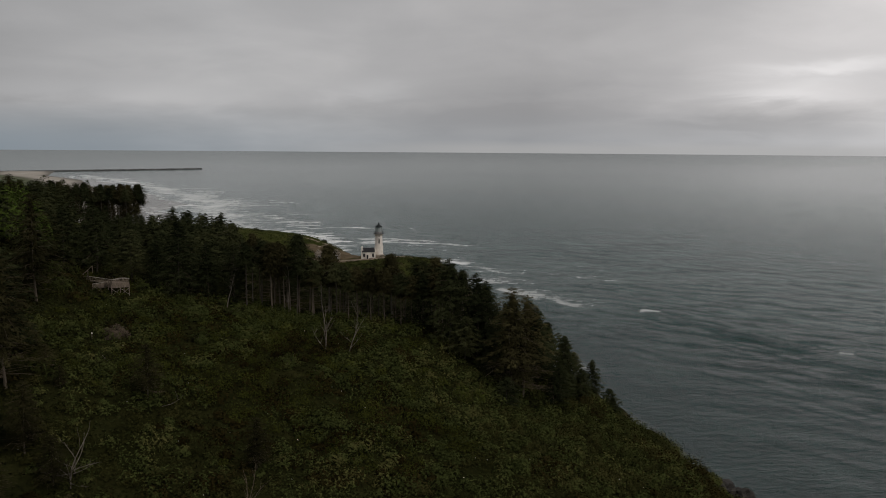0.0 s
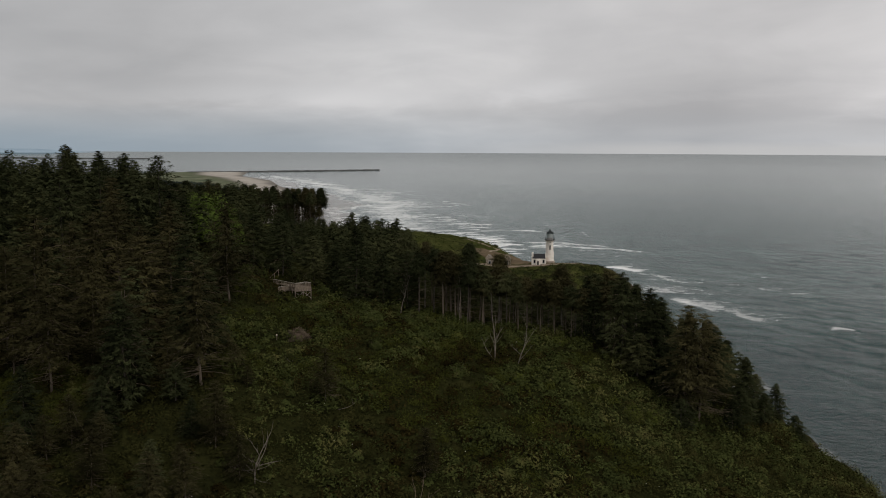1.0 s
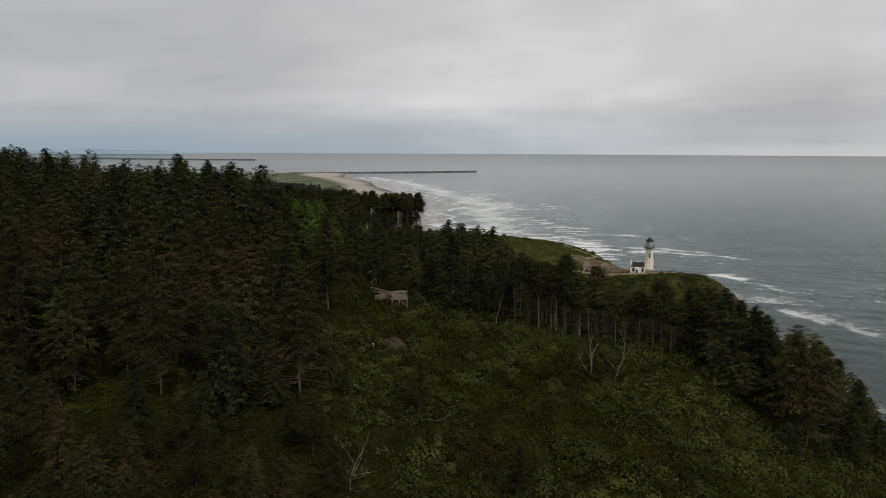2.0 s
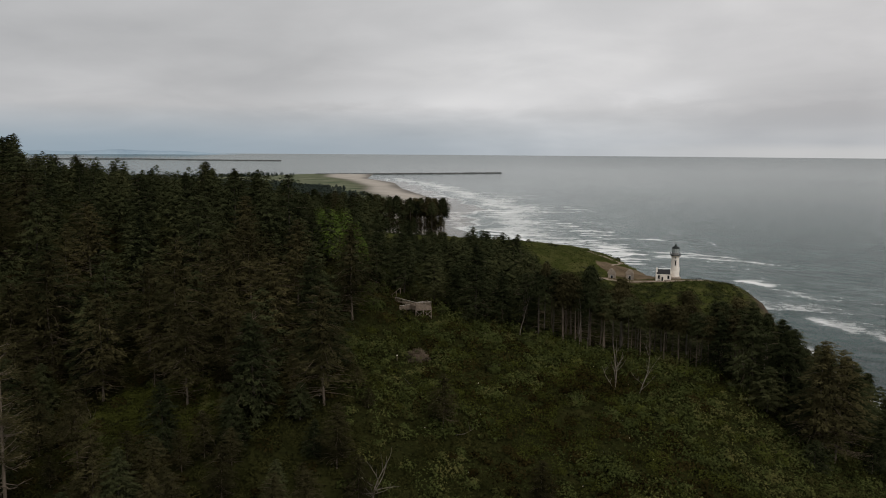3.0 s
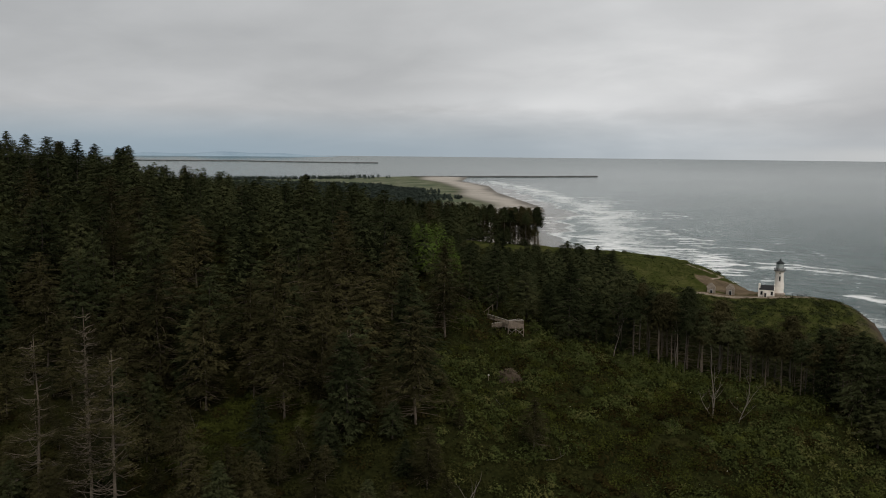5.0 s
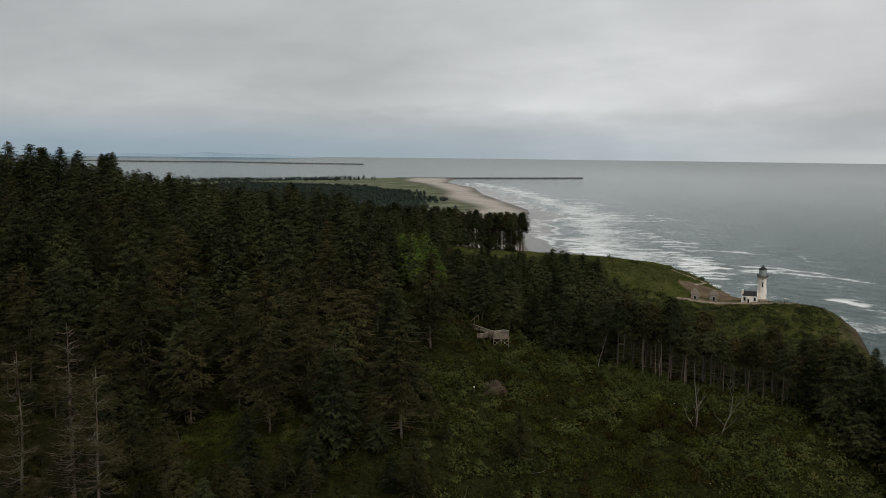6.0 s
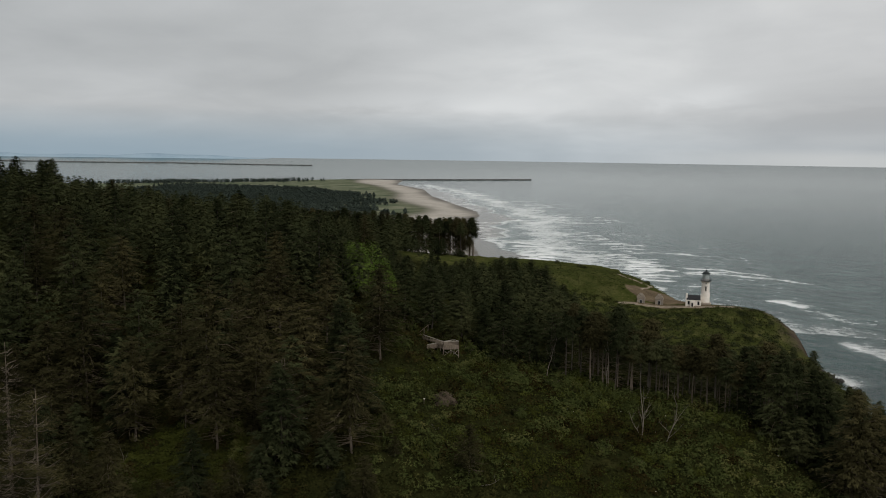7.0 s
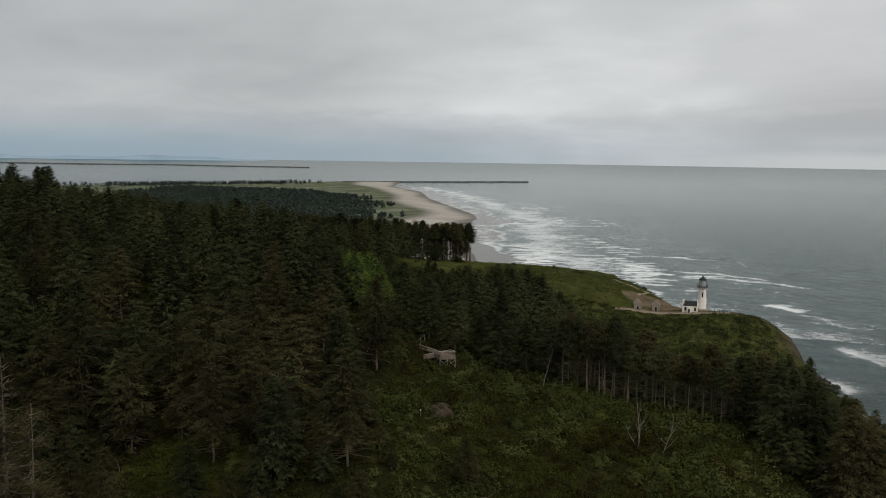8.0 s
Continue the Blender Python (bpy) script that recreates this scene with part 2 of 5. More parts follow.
def ground_material():
    mat, add, link, bsdf = material("hill_ground", 0.95, 0.0, 0.0)
    at = {}
    for key in ("sand", "grass", "rock", "marsh", "wet", "bare"):
        node = add("ShaderNodeAttribute")
        node.attribute_name = key
        at[key] = node.outputs["Fac"]
    fine = noise_at(add, link, 0.9, 6.0, 0.65, "World")
    mid = noise_at(add, link, 0.12, 5.0, 0.6, "World", offset=(9, 3, 1))
    far = noise_at(add, link, 0.012, 6.0, 0.65, "World", offset=(2, 8, 5))
    both = math_node(add, link, "ADD", math_node(add, link, "MULTIPLY", fine, 0.5), math_node(add, link, "MULTIPLY", mid, 0.5))
    soil = ramp(add, link, both, [(0.3, (0.009, 0.010, 0.004)), (0.5, (0.017, 0.018, 0.006)), (0.7, (0.033, 0.031, 0.011))])
    turf = ramp(add, link, both, [(0.32, (0.018, 0.024, 0.006)), (0.5, (0.042, 0.047, 0.013)), (0.68, (0.095, 0.084, 0.034))])
    dune = ramp(add, link, far, [(0.35, (0.070, 0.088, 0.054)), (0.5, (0.105, 0.116, 0.074)), (0.65, (0.165, 0.162, 0.115))])
    sand = ramp(add, link, math_node(add, link, "ADD", math_node(add, link, "MULTIPLY", far, 0.7), math_node(add, link, "MULTIPLY", mid, 0.3)),
                [(0.3, (0.26, 0.236, 0.205)), (0.55, (0.37, 0.338, 0.297)), (0.75, (0.45, 0.415, 0.368))])
    rock = ramp(add, link, both, [(0.35, (0.022, 0.018, 0.014)), (0.65, (0.100, 0.076, 0.056))])
    c = mix(add, link, at["grass"], soil, turf)
    c = mix(add, link, at["marsh"], c, dune)
    brown = ramp(add, link, both, [(0.35, (0.055, 0.041, 0.026)), (0.65, (0.155, 0.118, 0.078))])
    worn = math_node(add, link, "MULTIPLY", math_node(add, link, "SUBTRACT", math_node(add, link, "ADD", at["bare"], mid), 0.85), 5.0, True)
    c = mix(add, link, worn, c, brown)
    c = mix(add, link, at["rock"], c, rock)
    sand = mix(add, link, math_node(add, link, "MULTIPLY", at["wet"], 0.75), sand, (0.085, 0.08, 0.075))
    c = mix(add, link, at["sand"], c, sand)
    gloss = add("ShaderNodeMapRange")
    gloss.inputs["To Min"].default_value, gloss.inputs["To Max"].default_value = 0.95, 0.3
    link(math_node(add, link, "MULTIPLY", at["wet"], at["sand"]), gloss.inputs["Value"])
    link(gloss.outputs[0], bsdf.inputs["Roughness"])
    link(c, bsdf.inputs["Base Color"])
    bump(add, link, bsdf, both, 0.7, 0.5)
    return mat


def sea_material():
    mat, add, link, bsdf = material("sea_water", 0.12, 0.0, 0.45)
    bsdf.inputs["IOR"].default_value = 1.33
    bsdf.inputs["Specular Tint"].default_value = (0.72, 0.95, 1.0, 1)
    surf = add("ShaderNodeAttribute")
    surf.attribute_name = "surf"
    trains = noise_at(add, link, 1.0, 3.0, 0.55, "World", stretch=(0.020, 0.011, 1), offset=(3, 1, 0))
    crests = noise_at(add, link, 1.0, 4.0, 0.6, "World", stretch=(0.030, 0.070, 1), offset=(6, 2, 0))
    lace = noise_at(add, link, 1.0, 9.0, 0.78, "World", stretch=(0.11, 0.16, 1), offset=(7, 5, 0))
    n = math_node(add, link, "ADD", math_node(add, link, "MULTIPLY", trains, 0.26), math_node(add, link, "MULTIPLY", lace, 0.52))
    n = math_node(add, link, "ADD", n, math_node(add, link, "MULTIPLY", crests, 0.22))
    level = math_node(add, link, "SUBTRACT", 0.655, math_node(add, link, "MULTIPLY", surf.outputs["Fac"], 0.31))
    over = math_node(add, link, "SUBTRACT", n, level)
    foam = math_node(add, link, "MULTIPLY", over, 5.5, True)
    wash = math_node(add, link, "MULTIPLY", math_node(add, link, "ADD", over, 0.14), 4.0, True)
    wash = math_node(add, link, "MULTIPLY", wash, surf.outputs["Fac"], True)
    deep = noise_at(add, link, 1.0, 9.0, 0.72, "World", stretch=(0.018, 0.030, 1), offset=(5, 5, 0))
    body = ramp(add, link, deep, [(0.32, (0.004, 0.023, 0.019)), (0.50, (0.010, 0.040, 0.035)), (0.68, (0.036, 0.076, 0.068))])
    body = mix(add, link, math_node(add, link, "MULTIPLY", wash, 0.85), body, (0.36, 0.39, 0.38))
    apron = add("ShaderNodeAttribute")
    apron.attribute_name = "apron"
    body = mix(add, link, math_node(add, link, "MULTIPLY", apron.outputs["Fac"], 0.9), body, (0.19, 0.175, 0.155))
    col = mix(add, link, foam, body, (0.86, 0.86, 0.85))
    link(col, bsdf.inputs["Base Color"])
    r = add("ShaderNodeMapRange")
    r.inputs["To Min"].default_value, r.inputs["To Max"].default_value = 0.13, 0.8
    link(foam, r.inputs["Value"])
    link(r.outputs[0], bsdf.inputs["Roughness"])
    chop = noise_at(add, link, 1.0, 6.0, 0.68, "World", stretch=(0.13, 0.25, 1))
    swell = noise_at(add, link, 1.0, 6.0, 0.62, "World", stretch=(0.050, 0.040, 1), offset=(1, 4, 0))
    h = math_node(add, link, "ADD", math_node(add, link, "MULTIPLY", chop, 2.8), math_node(add, link, "MULTIPLY", swell, 1.2))
    h = math_node(add, link, "ADD", h, math_node(add, link, "MULTIPLY", foam, 0.4))
    calm = add("ShaderNodeAttribute")
    calm.attribute_name = "chop"
    b = add("ShaderNodeBump", Distance=6.5)
    link(calm.outputs["Fac"], b.inputs["Strength"])
    link(h, b.inputs["Height"])
    link(b.outputs[0], bsdf.inputs["Normal"])
    return mat


M_GROUND = ground_material()
M_SEA = sea_material()


# ---------------------------------------------------------------- mesh helpers
def link_mesh(name, mesh, mat, parent=None, label=""):
    if mat and not mesh.materials:
        mesh.materials.append(mat)
    ob = new(name, mesh)
    if parent:
        ob.parent = parent
    if label:
        ob["label"] = label
    return ob


def part(name, bm, mat, parent, label=""):
    mesh = bpy.data.meshes.new(name)
    bm.to_mesh(mesh)
    bm.free()
    return link_mesh(name, mesh, mat, parent, label)


def thing(name, m, label, category, group="", kind=""):
    ob = new(name)
    ob.empty_display_size = 0.5
    ob.matrix_world = m
    return tagged(ob, label, category, group, kind)


def tri_mesh(name, verts, faces, smooth=False):
    """A mesh from arrays of vertices (n, 3) and triangles or quads (m, k)."""
    verts, faces = np.asarray(verts, np.float32), np.asarray(faces, np.int32)
    mesh = bpy.data.meshes.new(name)
    n, k = faces.shape
    mesh.vertices.add(len(verts))
    mesh.vertices.foreach_set("co", verts.ravel())
    mesh.loops.add(n * k)
    mesh.loops.foreach_set("vertex_index", faces.ravel())
    mesh.polygons.add(n)
    mesh.polygons.foreach_set("loop_start", np.arange(0, n * k, k, dtype=np.int32))
    if smooth:
        mesh.polygons.foreach_set("use_smooth", np.ones(n, bool))
    mesh.update(calc_edges=True)
    return mesh


def add_box(bm, size, at=(0, 0, 0), turn=None, bevel=0.0):
    m = Matrix.Translation(at) @ (turn.to_4x4() if turn else Matrix.Identity(4)) @ Matrix.Diagonal((*size, 1))
    made = bmesh.ops.create_cube(bm, size=1.0, matrix=m)["verts"]
    if bevel:
        edges = {e for v in made for e in v.link_edges}
        bmesh.ops.bevel(bm, geom=list(edges), offset=bevel, segments=1, affect="EDGES")


def add_beam(bm, a, b, width, depth):
    a, b = Vector(a), Vector(b)
    turn = (b - a).to_track_quat("Z", "Y").to_matrix()
    add_box(bm, (width, depth, (b - a).length), (a + b) / 2, turn)


def add_lathe(bm, profile, sides=24, closed=True):
    rings = []
    for r, z in profile:
        rings.append([bm.verts.new((r * math.cos(2 * math.pi * i / sides), r * math.sin(2 * math.pi * i / sides), z)) for i in range(sides)])
    for lo, hi in zip(rings, rings[1:]):
        for i in range(sides):
            bm.faces.new((lo[i], lo[(i + 1) % sides], hi[(i + 1) % sides], hi[i]))
    if closed:
        bm.faces.new(rings[0][::-1])
        bm.faces.new(rings[-1])


def tube(points, radii, sides=6):
    """Vertices and quads of a tube along points."""
    pts = [Vector(p) for p in points]
    verts, faces = [], []
    for i, p in enumerate(pts):
        way = (pts[min(i + 1, len(pts) - 1)] - pts[max(i - 1, 0)]).normalized()
        side = way.cross(Vector((0.31, 0.95, 0.05))).normalized()
        top = way.cross(side)
        for s in range(sides):
            a = 2 * math.pi * s / sides
            verts.append(p + (side * math.cos(a) + top * math.sin(a)) * radii[i])
    for i in range(len(pts) - 1):
        for s in range(sides):
            t = (s + 1) % sides
            faces.append((i * sides + s, i * sides + t, (i + 1) * sides + t, (i + 1) * sides + s))
    return [tuple(v) for v in verts], faces


def join_tubes(tubes):
    verts, faces = [], []
    for v, f in tubes:
        base = len(verts)
        verts += v
        faces += [tuple(i + base for i in q) for q in f]
    return verts, faces


# ---------------------------------------------------------------- the lie of the land
HILL = [
    (-80, 234, 63.8), (-72, 205, 58.5), (-17, 218, 51), (-39, 243, 57), (-62, 150, 41.5), (-100, 149, 51), (-113, 157, 54), (-150, 150, 44),
    (-77, 165, 55), (-2, 212, 50), (0, 150, 36), (56, 150, 30), (37, 220, 35), (64, 256, 26), (17, 245, 49), (36, 247, 41),
    (-123, 204, 65), (-173, 184, 60), (-177, 266, 83), (-130, 244, 78), (-198, 298, 84), (-288, 256, 97), (-336, 312, 95), (-410, 381, 92),
    (-288, 349, 86), (-118, 275, 76), (-96, 351, 60), (-74, 338, 57), (0, 0, 30), (-200, 40, 38), (-450, 120, 90), (-110, 90, 34), (-125, 112, 39),
]
HEAD = [
    (-172, 531, 56.5), (-252, 517, 61), (-182, 560, 53), (-103, 550, 52), (-46, 533, 46), (-62, 508, 47.5), (-12, 495, 41.2), (-43, 493, 40.3),
    (-70, 472, 40), (6, 474, 41.5), (26, 486, 37.5), (34, 490, 32), (-30, 468, 39), (-18, 420, 30), (-5, 350, 37), (-5, 300, 44), (50, 320, 22),
    (-80, 420, 44), (-150, 430, 62), (-60, 300, 54), (-300, 620, 40), (-420, 600, 50), (-600, 420, 75), (40, 430, 24), (110, 60, 20),
    (-20, 520, 39),
]


def surface_through(spots, soft):
    p = np.array(spots, float)
    d = np.sqrt(((p[:, None, :2] - p[None, :, :2]) ** 2).sum(2) + soft * soft)
    n = len(p)
    a = np.zeros((n + 1, n + 1))
    a[:n, :n], a[:n, n], a[n, :n] = d, 1, 1
    w = np.linalg.solve(a, np.append(p[:, 2], 0))

    def height(x, y):
        r = np.sqrt((x[..., None] - p[:, 0]) ** 2 + (y[..., None] - p[:, 1]) ** 2 + soft * soft)
        return r @ w[:n] + w[n]

    return height


relief = surface_through(HILL + HEAD, 12.0)
COAST_Y = [-600, 150, 239, 300, 360, 430, 505, 545, 590, 640, 700, 800, 966, 1056, 1236, 1380, 1500, 1620, 1729, 2296, 2706, 3100, 3700, 5200]
COAST_X = [120, 106, 98, 92, 78, 53, 36.5, 27, 2, -70, -150, -230, -292, -327, -402, -452, -470, -492, -533, -848, -1032, -1300, -1500, -2400]
INNER_Y = [0, 2000, 2364, 2674, 2949, 3232, 3430, 3480]
INNER_X = [-2900, -2500, -2261, -2080, -1869, -1758, -1600, -1380]
EYE_Z = 118.0


def coast(y):
    return np.interp(y, COAST_Y, COAST_X)


def step(a, b, v):
    t = np.clip((v - a) / (b - a), 0, 1)
    return t * t * (3 - 2 * t)


def ripple(x, y, seed=0.0):
    """A cheap smooth unevenness, about -1 to 1."""
    s = seed
    return (np.sin(x * 0.31 + 1.3 * np.sin(y * 0.17 + s) + s) * np.sin(y * 0.27 + 1.1 * np.sin(x * 0.13 - s))
            + 0.6 * np.sin(x * 0.71 + y * 0.53 + s * 2) * np.sin(y * 0.83 - x * 0.39 + s)
            + 0.35 * np.sin(x * 1.7 + y * 0.9 + s) * np.sin(y * 1.5 - x * 0.6)) / 1.6


def rise(x, y):
    """How far the sheet bends up at the edge of the world, where its rim stands for the true horizon."""
    r = np.sqrt(x * x + y * y)
    return 3.27e-5 * np.maximum(r - 3300, 0) ** 2


def land(x, y):
    """Height of the ground."""
    x, y = np.asarray(x, float), np.asarray(y, float)
    inland = (coast(y) - x)
    edge = inland + 4 * ripple(x * 0.5, y * 0.5, 3.0)
    high = np.clip(relief(x, y), 2, 115)
    # the plain behind the head: beach, dunes and flats
    flat = np.clip(edge * 0.02, -4, 2.5) + 1.5 * step(200, 500, edge)
    t = step(610, 760, y + 0.12 * (x + 250))
    cliff = np.clip(edge / np.where(y > 400, 7.0, 34.0), 0, 1) ** np.where(y > 400, 0.38, 0.5)
    # behind the lighthouse the head breaks off to the sea
    brink = y - 503 - 1.2 * np.maximum(0, -22 - x)
    high = np.where((brink > 0) & (y > 490) & (x > -75), np.minimum(high, np.maximum(40.8 - 0.55 * brink, 3)), high)
    h = np.where(edge > 0, high * cliff, -4)
    h = h * (1 - t) + flat * t
    back = np.minimum(x - np.interp(y, INNER_Y, INNER_X), 3470 - y)
    h = np.where(y > 900, np.minimum(h, np.clip(back * 0.05, -4, 4)), h)
    rough = 0.5 * ripple(x, y) + 0.9 * ripple(x * 0.23, y * 0.23, 1.7)
    rough = rough * (1 - t) * step(0, 20, edge) * (1 - 0.85 * yard(x, y))
    return h + rough + rise(x, y)


def yard(x, y):
    """1 on the levelled ground about the lighthouse."""
    return 1 - step(0.55, 1.0, np.sqrt(((x + 28) / 44.0) ** 2 + ((y - 494) / 17.0) ** 2))


def bank(x, y):
    """1 on the bare earth bank behind the oil houses."""
    return 1 - step(0.65, 1.2, np.hypot((x + 40 + 0.5 * (y - 505)) / 19.0, (y - 505) / 13.0))


def ground_z(x, y):
    return float(land(np.array([x]), np.array([y]))[0])


def far(x, y):
    """A place on the flat sea beyond 3.3 km, brought in along its line of sight onto the bent sheet."""
    lo, hi = 0.0, 1.0
    for _ in range(40):
        s = (lo + hi) / 2
        if EYE_Z * (1 - s) > float(rise(np.array(x * s), np.array(y * s))):
            lo = s
        else:
            hi = s
    return x * s, y * s, float(rise(np.array(x * s), np.array(y * s)))


def grid_mesh(name, xs, ys, height):
    gx, gy = np.meshgrid(xs, ys)
    gz = height(gx, gy)
    nx, ny = len(xs), len(ys)
    idx = np.arange(nx * ny).reshape(ny, nx)
    quads = np.stack([idx[:-1, :-1], idx[:-1, 1:], idx[1:, 1:], idx[1:, :-1]], -1).reshape(-1, 4)
    mesh = tri_mesh(name, np.stack([gx, gy, gz], -1).reshape(-1, 3), quads, True)
    return mesh, gx.ravel(), gy.ravel(), gz.ravel()


def give(mesh, key, values):
    mesh.attributes.new(key, "FLOAT", "POINT").data.foreach_set("value", np.asarray(values, np.float32))


def steps(*spans):
    return np.concatenate([np.arange(a, b, d) for a, b, d in spans])


# ---------------------------------------------------------------- ground and sea
xs = steps((-2900, -1500, 28), (-1500, -460, 20), (-460, 130, 2.6), (130, 420, 40))
ys = steps((-600, 100, 25), (100, 640, 2.6), (640, 1400, 14), (1400, 3560, 24))
mesh, gx, gy, gz = grid_mesh("ground", xs, ys, land)
inland = coast(gy) - gx
plain_t = step(610, 760, gy + 0.12 * (gx + 250))
slope = np.abs(np.gradient(gz.reshape(len(ys), len(xs)), axis=1).ravel() / np.gradient(np.tile(xs, (len(ys), 1)), axis=1).ravel())
dune_line = 135 + 18 * np.sin(gy * 0.01) + 60 * step(2600, 3200, gy)
give(mesh, "sand", plain_t * (1 - step(dune_line - 40, dune_line + 20, inland)))
give(mesh, "wet", 1 - step(8, 42, inland + 8 * np.sin(gy * 0.02)))
give(mesh, "marsh", plain_t * step(dune_line - 40, dune_line + 40, inland))
head_turf = step(395, 440, gy + 0.15 * gx) * (1 - plain_t)
give(mesh, "grass", head_turf)
crag = (1 - step(9, 19, inland + 5 * ripple(gx, gy, 5))) * step(440, 460, gy)
give(mesh, "rock", (1 - plain_t) * np.maximum(step(0.9, 1.5, slope + 0.25 * ripple(gx, gy, 5)) * (1 - step(8, 30, inland)), crag))
court = 1 - step(0.8, 1.15, np.hypot((gx + 24) / 30.0, (gy - 487) / 5.5))
tip = 1 - step(0.6, 1.2, np.hypot((gx - 14) / 15.0, (gy - 487) / 5.0))
give(mesh, "bare", np.maximum(np.maximum(bank(gx, gy), 0.9 * court), 0.6 * tip))
ground = link_mesh("ground", mesh, M_GROUND)
tagged(ground, "dark green forested headland falling to sea cliffs and a sandy beach", "ground", kind="structure")


def sea_sheet():
    rings = np.concatenate([np.arange(0, 220, 55.0), 220 * np.exp(np.linspace(0, math.log(2900 / 220), 460)), np.linspace(2950, 4950, 45)])
    ang = np.concatenate([np.linspace(-58, -32, 40), np.linspace(-32, 32, 441)[1:], np.linspace(32, 302, 41)[1:-1]])
    a = np.radians(ang)
    r, t = np.meshgrid(rings, a, indexing="ij")
    x, y = r * np.sin(t), r * np.cos(t)
    # wind waves of many lengths, running in from the open sea
    wave = random.Random(31)
    z = np.zeros_like(x)
    for k in range(22):
        long = 8.5 * 1.068 ** k * wave.uniform(0.9, 1.1)
        a = wave.gauss(0.62, 0.42)
        ux, uy = math.sin(a), math.cos(a)
        group = 0.55 + 0.45 * np.sin((x * uy - y * ux) * 2 * math.pi / (long * wave.uniform(3, 6)) + wave.uniform(0, 6.28) + 0.7 * np.sin((x * ux + y * uy) / (long * 1.9)))
        fade = 1 - step(50 * long, 105 * long, r)
        z += 0.0036 * long * fade * group * np.sin((x * ux + y * uy) * 2 * math.pi / long + wave.uniform(0, 6.28))
    z = rise(x, y) + z * (r > 150) * step(5, 160, x - coast(y) - 60 * (y > 700))
    # one longer roller running in
    lead = (x - 167) * 0.867 + (y - 523) * 0.498
    z += 1.2 * np.exp(-(lead / 6.0) ** 2) * step(-60, 20, (x - 167) * 0.498 - (y - 523) * 0.867) * (1 - step(150, 260, (x - 167) * 0.498 - (y - 523) * 0.867))
    nr, na = r.shape
    idx = np.arange(nr * na).reshape(nr, na)
    nxt = np.roll(idx, -1, axis=1)
    quads = np.stack([idx[:-1], idx[1:], nxt[1:], nxt[:-1]], -1).reshape(-1, 4)
    mesh = tri_mesh("sea", np.stack([x, y, z], -1).reshape(-1, 3), quads, True)
    off = (x - coast(y)).ravel()
    y, x = y.ravel(), x.ravel()
    off = off * np.where(y > 640, 0.9, 1)
    # a wet apron, the lacy edge of the wash, then broken water out to the last bar
    edge = off - 46 - 13 * np.sin(y * 0.021) - 7 * np.sin(y * 0.057 + 1.0) - 26 * step(1150, 1500, y) * (0.5 + 0.5 * np.sin(y * 0.006))
    surf = 0.74 * np.exp(-(edge / 8.0) ** 2) + 0.46 * step(0, 16, edge) * (1 - step(40, 150, edge)) + 0.34 * step(20, 60, edge) * (1 - step(200, 430, edge))
    surf = np.where(y > 640, surf, 0.42 * (1 - step(5, 70, off)))
    give(mesh, "apron", (1 - step(-14, 4, edge)) * (y > 640) * (off > -90) * (y < 3000))
    surf = np.where((y < 600) & (y > 380), 0.85 * (1 - step(14, 40, off)), surf)
    surf = np.where(y <= 380, 0.75 * (1 - step(0, 14, off)), surf)
    # breakers: middle, half length, turn, depth of the foam behind the crest, strength
    rng = random.Random(77)
    rolls = [(0, 961, 62, -0.32, 24, 0.95), (20, 925, 75, -0.2, 40, 0.84), (50, 766, 23, -0.5, 26, 1.05), (82, 716, 38, -0.95, 46, 0.7), (90, 596, 32, -1.2, 34, 0.78),
             (105, 575, 48, -0.9, 64, 0.66), (50, 764, 24, -0.62, 40, 0.92), (88, 700, 30, -0.2, 60, 0.62), (90, 600, 26, -0.85, 44, 0.9), (167, 523, 7, -0.5, 9, 1.1), (237, 406, 4, -0.5, 6, 1.1), (60, 515, 27, -1.03, 16, 1.25), (-64, 808, 24, -1.0, 22, 0.9)]
    # trains of breakers, one behind the other: first, last, number, half length, foam depth, strength
    for ax, ay, bx, by, n, half, deep, power in [
            (-1150, 3050, -679, 2303, 12, 70, 95, 0.95), (-520, 2192, -318, 1361, 13, 44, 46, 0.98), (-363, 1734, -261, 1550, 4, 40, 34, 0.95), (-470, 1900, -380, 1420, 7, 40, 40, 0.8),
            (-212, 1313, -125, 1115, 7, 24, 24, 1.0), (-125, 1060, -66, 860, 9, 29, 30, 1.06), (-834, 2306, -548, 1761, 12, 45, 70, 0.85), (-440, 1456, -326, 1156, 10, 28, 40, 0.9),
            (-280, 1160, -200, 940, 10, 32, 34, 1.08), (-190, 1075, -100, 885, 6, 44, 16, 0.9), (-250, 1400, -225, 1180, 4, 40, 16, 0.78)]:
        n = int(n * 1.5)
        for i in range(n):
            f = (i + rng.uniform(-0.25, 0.25)) / max(n - 1, 1)
            rolls.append((ax + (bx - ax) * f + rng.uniform(-0.35, 0.35) * half, ay + (by - ay) * f, half * rng.uniform(0.4, 1.25), rng.uniform(0.05, 0.5), deep * rng.uniform(0.5, 1.3), power * rng.uniform(0.85, 1.08)))
    for _ in range(40):
        yy = 830 + 1500 * rng.random() ** 1.25
        xx = float(coast(yy)) + 40 + 300 * rng.random()
        rolls.append((xx, yy, rng.uniform(10, 34), rng.uniform(0.0, 0.4), rng.uniform(6, 18) * (1 + yy / 2600), rng.uniform(0.7, 1.0)))
